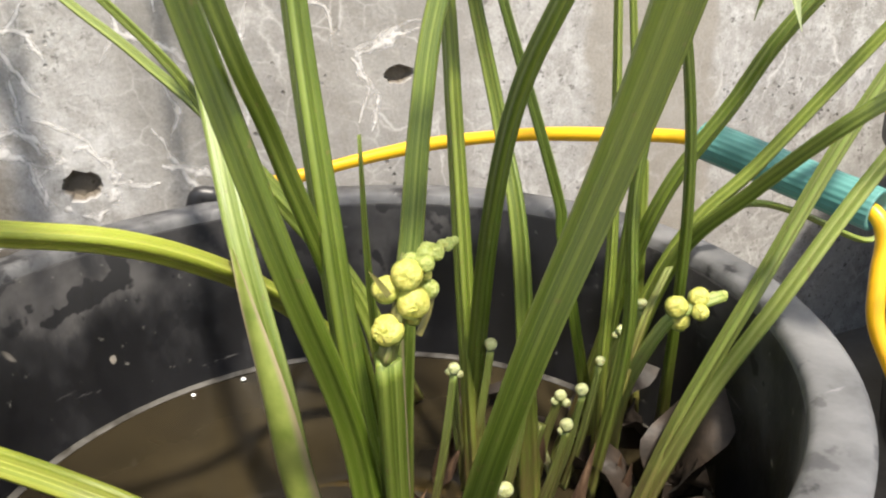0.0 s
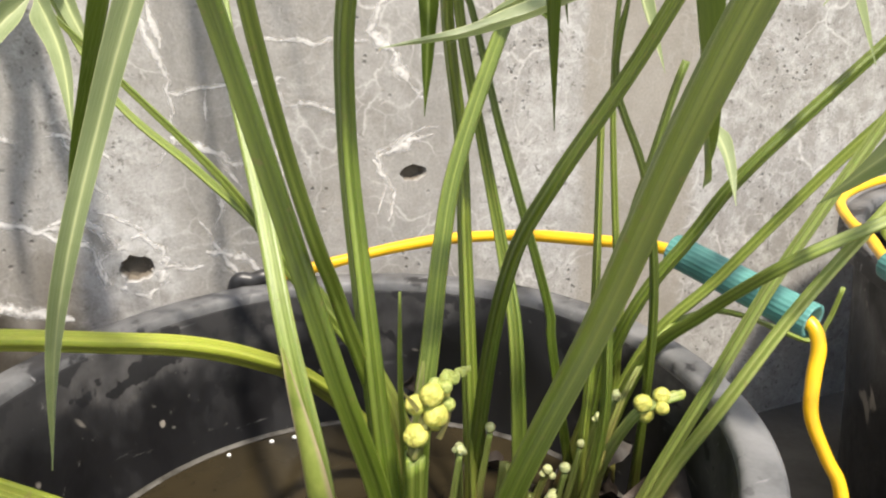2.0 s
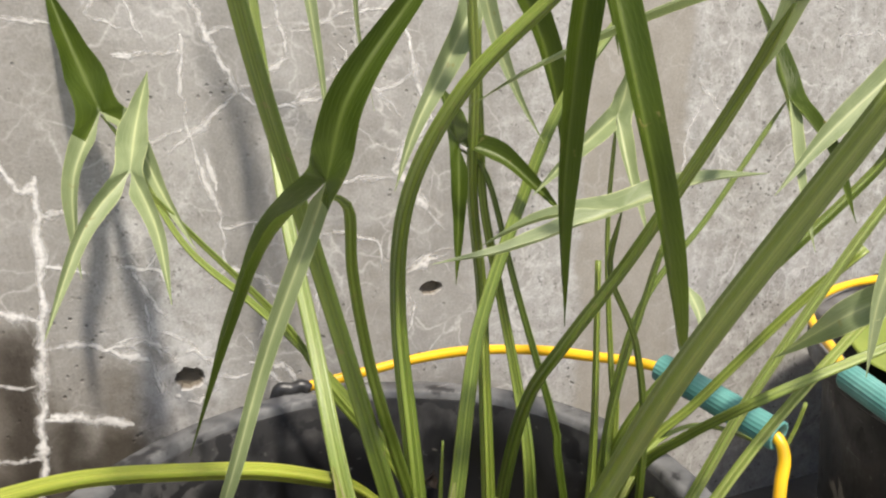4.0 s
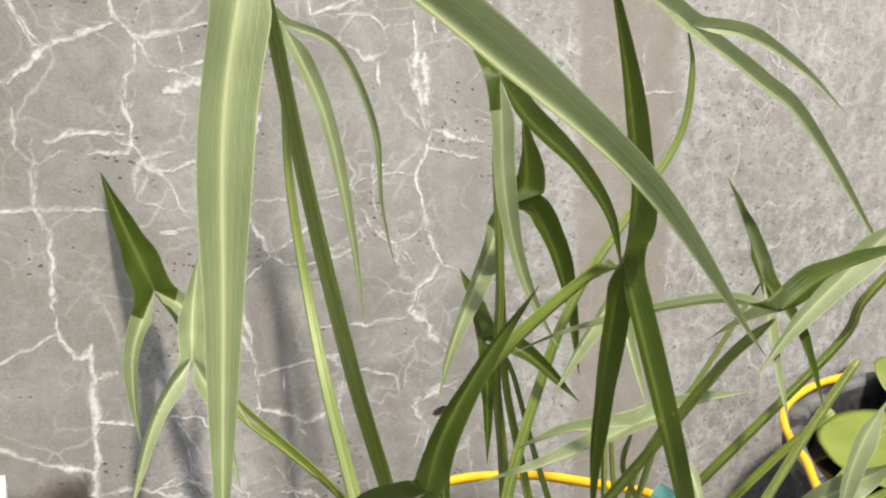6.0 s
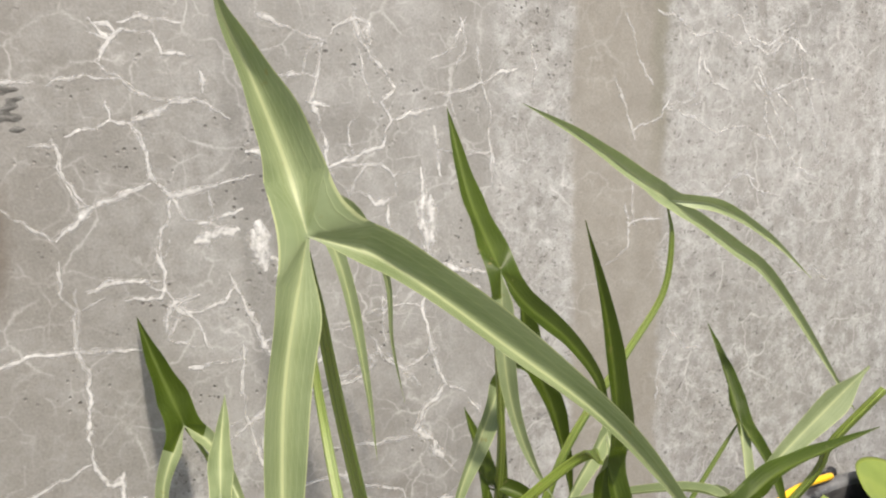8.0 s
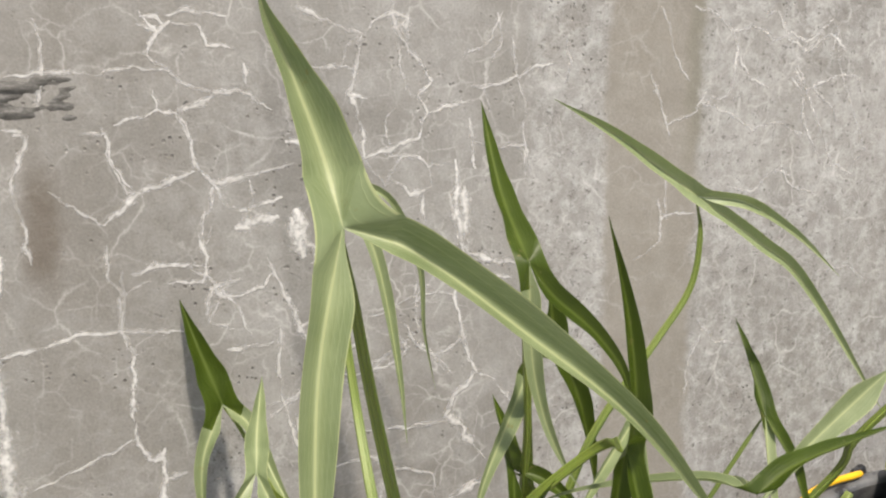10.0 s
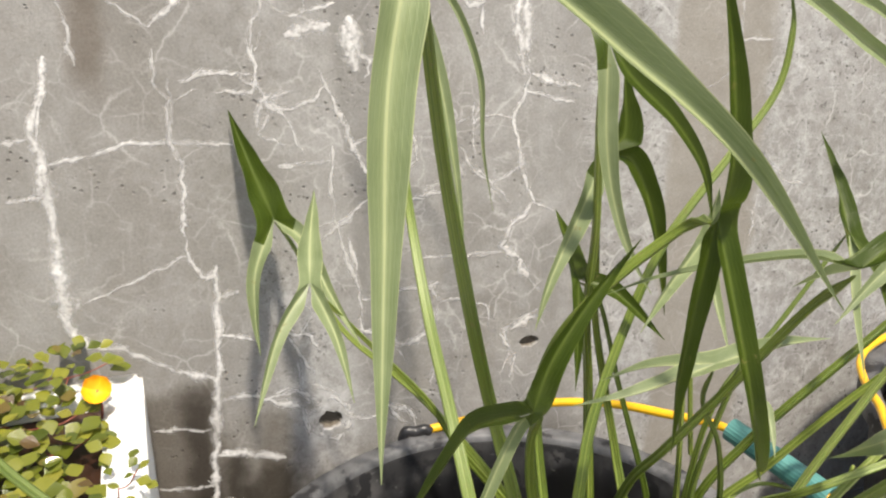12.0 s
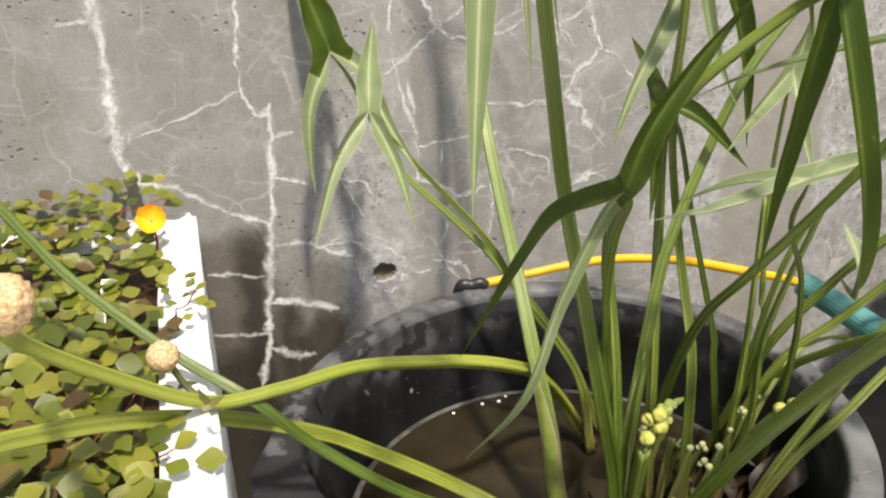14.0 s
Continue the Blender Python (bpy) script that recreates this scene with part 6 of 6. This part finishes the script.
rosette((-0.612, -0.520, 0.520), 0.036, 14, 8, 0.024, 0.006)


def flower():
    f = thing("yellow_flower", "small open yellow four-petalled flower above the leaves", "flower", (-0.602, -0.128, 0.553))
    m = Mat("yellow_petal", 0.5)
    m.colour(m.ramp(m.noise(80.0, 3), [(0.3, (0.85, 0.36, 0.004)), (0.7, (0.90, 0.48, 0.01))]))
    for k in range(4):
        bm = bmesh.new()
        g = []
        for i in range(6):
            s = i / 5
            half = 0.0125 * math.sin(math.pi * (0.12 + 0.80 * s)) ** 0.7
            g.append([bm.verts.new((0.001 + 0.0150 * s, half * x, 0.0095 * s * s + 0.002 * s + 0.004 * x * x * s)) for x in (-1, -0.5, 0, 0.5, 1)])
        for a, b in zip(g, g[1:]):
            for j in range(4):
                bm.faces.new((a[j], a[j + 1], b[j + 1], b[j]))
        p = part("petal", bm, m.m, f)
        p.matrix_basis = Euler((0.95, 0, 0)).to_matrix().to_4x4() @ Euler((0, 0, k * math.pi / 2 + 0.4)).to_matrix().to_4x4()
    bm = bmesh.new()
    tube(bm, [(0, 0, 0), (0.002, 0.004, -0.02), (0, 0.008, -0.04)], 0.0015, 8, 8)
    part("stem", bm, RED, f)


flower()


# ---- lily leaves in the far tub, dead leaves and a painted water-edge glint in the near one ----
def pad_mat():
    m = Mat("lily_leaf", 0.4)
    m.colour(m.ramp(m.noise(12.0, 4), [(0.3, (0.11, 0.155, 0.018)), (0.7, (0.19, 0.235, 0.040))]))
    m.b.inputs["Coat Weight"].default_value = 0.2
    return m.bump(m.noise(60.0, 3), 0.15, 0.002).m


PAD = pad_mat()
for x, y, z, r, rx, ry in ((0.655, -0.240, 0.341, 0.108, 6, -4), (0.825, -0.150, 0.365, 0.080, 28, 10), (0.76, -0.33, 0.335, 0.085, 2, 5)):
    bm = bmesh.new()
    lathe(bm, [(0.001, 0.0), (r * 0.5, 0.001), (r * 0.9, 0.003), (r, 0.006), (r * 0.9, 0.0015), (0.001, -0.0015)], (0, 0), 40, 0.06, x)
    p = tagged(part("lily_pad", bm, PAD), "broad yellow-green water-lily leaf in the far tub", "lily pad", "lily pads")
    p.matrix_basis = pose(x, y, z, rx, ry, 0)


def litter_mat():
    m = Mat("dead_leaf", 0.6)
    m.colour(m.ramp(m.noise(70.0, 6, 0.7), [(0.35, (0.012, 0.009, 0.006)), (0.55, (0.030, 0.021, 0.015)), (0.72, (0.070, 0.050, 0.036))]))
    return m.bump(m.noise(120.0, 4), 0.4, 0.002).m


LITTER = litter_mat()
RND = random.Random(11)
for at, turn, size in (((0.056, -0.425, 0.268), (6, -72, 8), 0.115), ((0.045, -0.335, 0.250), (-8, -66, -12), 0.085), ((-0.055, -0.14, 0.26), (70, 10, 20), 0.05), ((0.010, -0.40, 0.224), (15, 10, -30), 0.09), ((-0.04, -0.43, 0.220), (10, 18, 75), 0.07), ((0.060, -0.350, 0.222), (38, 25, 20), 0.085), ((0.045, -0.430, 0.220), (20, 35, 100), 0.075), ((0.000, -0.300, 0.217), (8, 5, 60), 0.06),
                       ((-0.030, -0.250, 0.217), (6, -8, 140), 0.06), ((0.02, -0.47, 0.217), (10, 12, 200), 0.07), ((-0.10, -0.24, 0.217), (5, 3, 10), 0.045)):
    size *= 0.78
    bm = bmesh.new()
    g = []
    for i in range(11):
        s = i / 10
        half = size * 0.28 * math.sin(math.pi * min(0.97, 0.06 + 0.92 * s)) ** 0.8
        g.append([bm.verts.new((size * (s - 0.5), half * x, size * (0.10 * math.sin(5 * s) + 0.30 * x * x * math.cos(3 * s) + 0.09 * noise.noise(Vector((s * 5, x * 3, size * 90)))))) for x in (-1, -0.6, -0.25, 0, 0.25, 0.6, 1)])
    for a, b in zip(g, g[1:]):
        for j in range(6):
            bm.faces.new((a[j], a[j + 1], b[j + 1], b[j]))
    p = tagged(part("dead_leaf", bm, LITTER), "curled brown dead leaf on the tub's water", "leaf", "dead leaves")
    p.matrix_basis = pose(*at, *turn)

# pale ring that paints the highlight along the water's edge, and bubbles
EDGE_R = 0.2575
m = Mat("painted_glint", 0.25)
m.colour(m.ramp(m.noise(50.0, 4), [(0.35, (0.035, 0.032, 0.027)), (0.7, (0.13, 0.125, 0.115))]))
bm = bmesh.new()
lathe(bm, [(EDGE_R - 0.0035, 0.2136), (EDGE_R - 0.001, 0.2146), (EDGE_R + 0.0012, 0.2158), (EDGE_R + 0.003, 0.2150)], TUB_AT, 160, 0.004, 2)
tagged(part("meniscus_glint", bm, m.m), "thin pale ring painted as the highlight where water meets the tub", "scum", kind="stuff")
g = Mat("bubble", 0.05)
g.colour((0.85, 0.87, 0.86))
for k in range(8):
    a = math.radians(RND.uniform(85, 200))
    r = RND.uniform(0.0013, 0.0030)
    bm = bmesh.new()
    bmesh.ops.create_uvsphere(bm, u_segments=14, v_segments=8, radius=r)
    for v in bm.verts:
        v.co.z = max(-0.2 * r, v.co.z) * 0.7
    d = EDGE_R - 0.006 - RND.random() * 0.01
    b = tagged(part("bubble", bm, g.m), "small shining bubble on the water's edge", "bubble", "bubbles on the water")
    b.matrix_basis = pose(TUB_AT[0] + d * math.cos(a), TUB_AT[1] + d * math.sin(a), 0.2142)
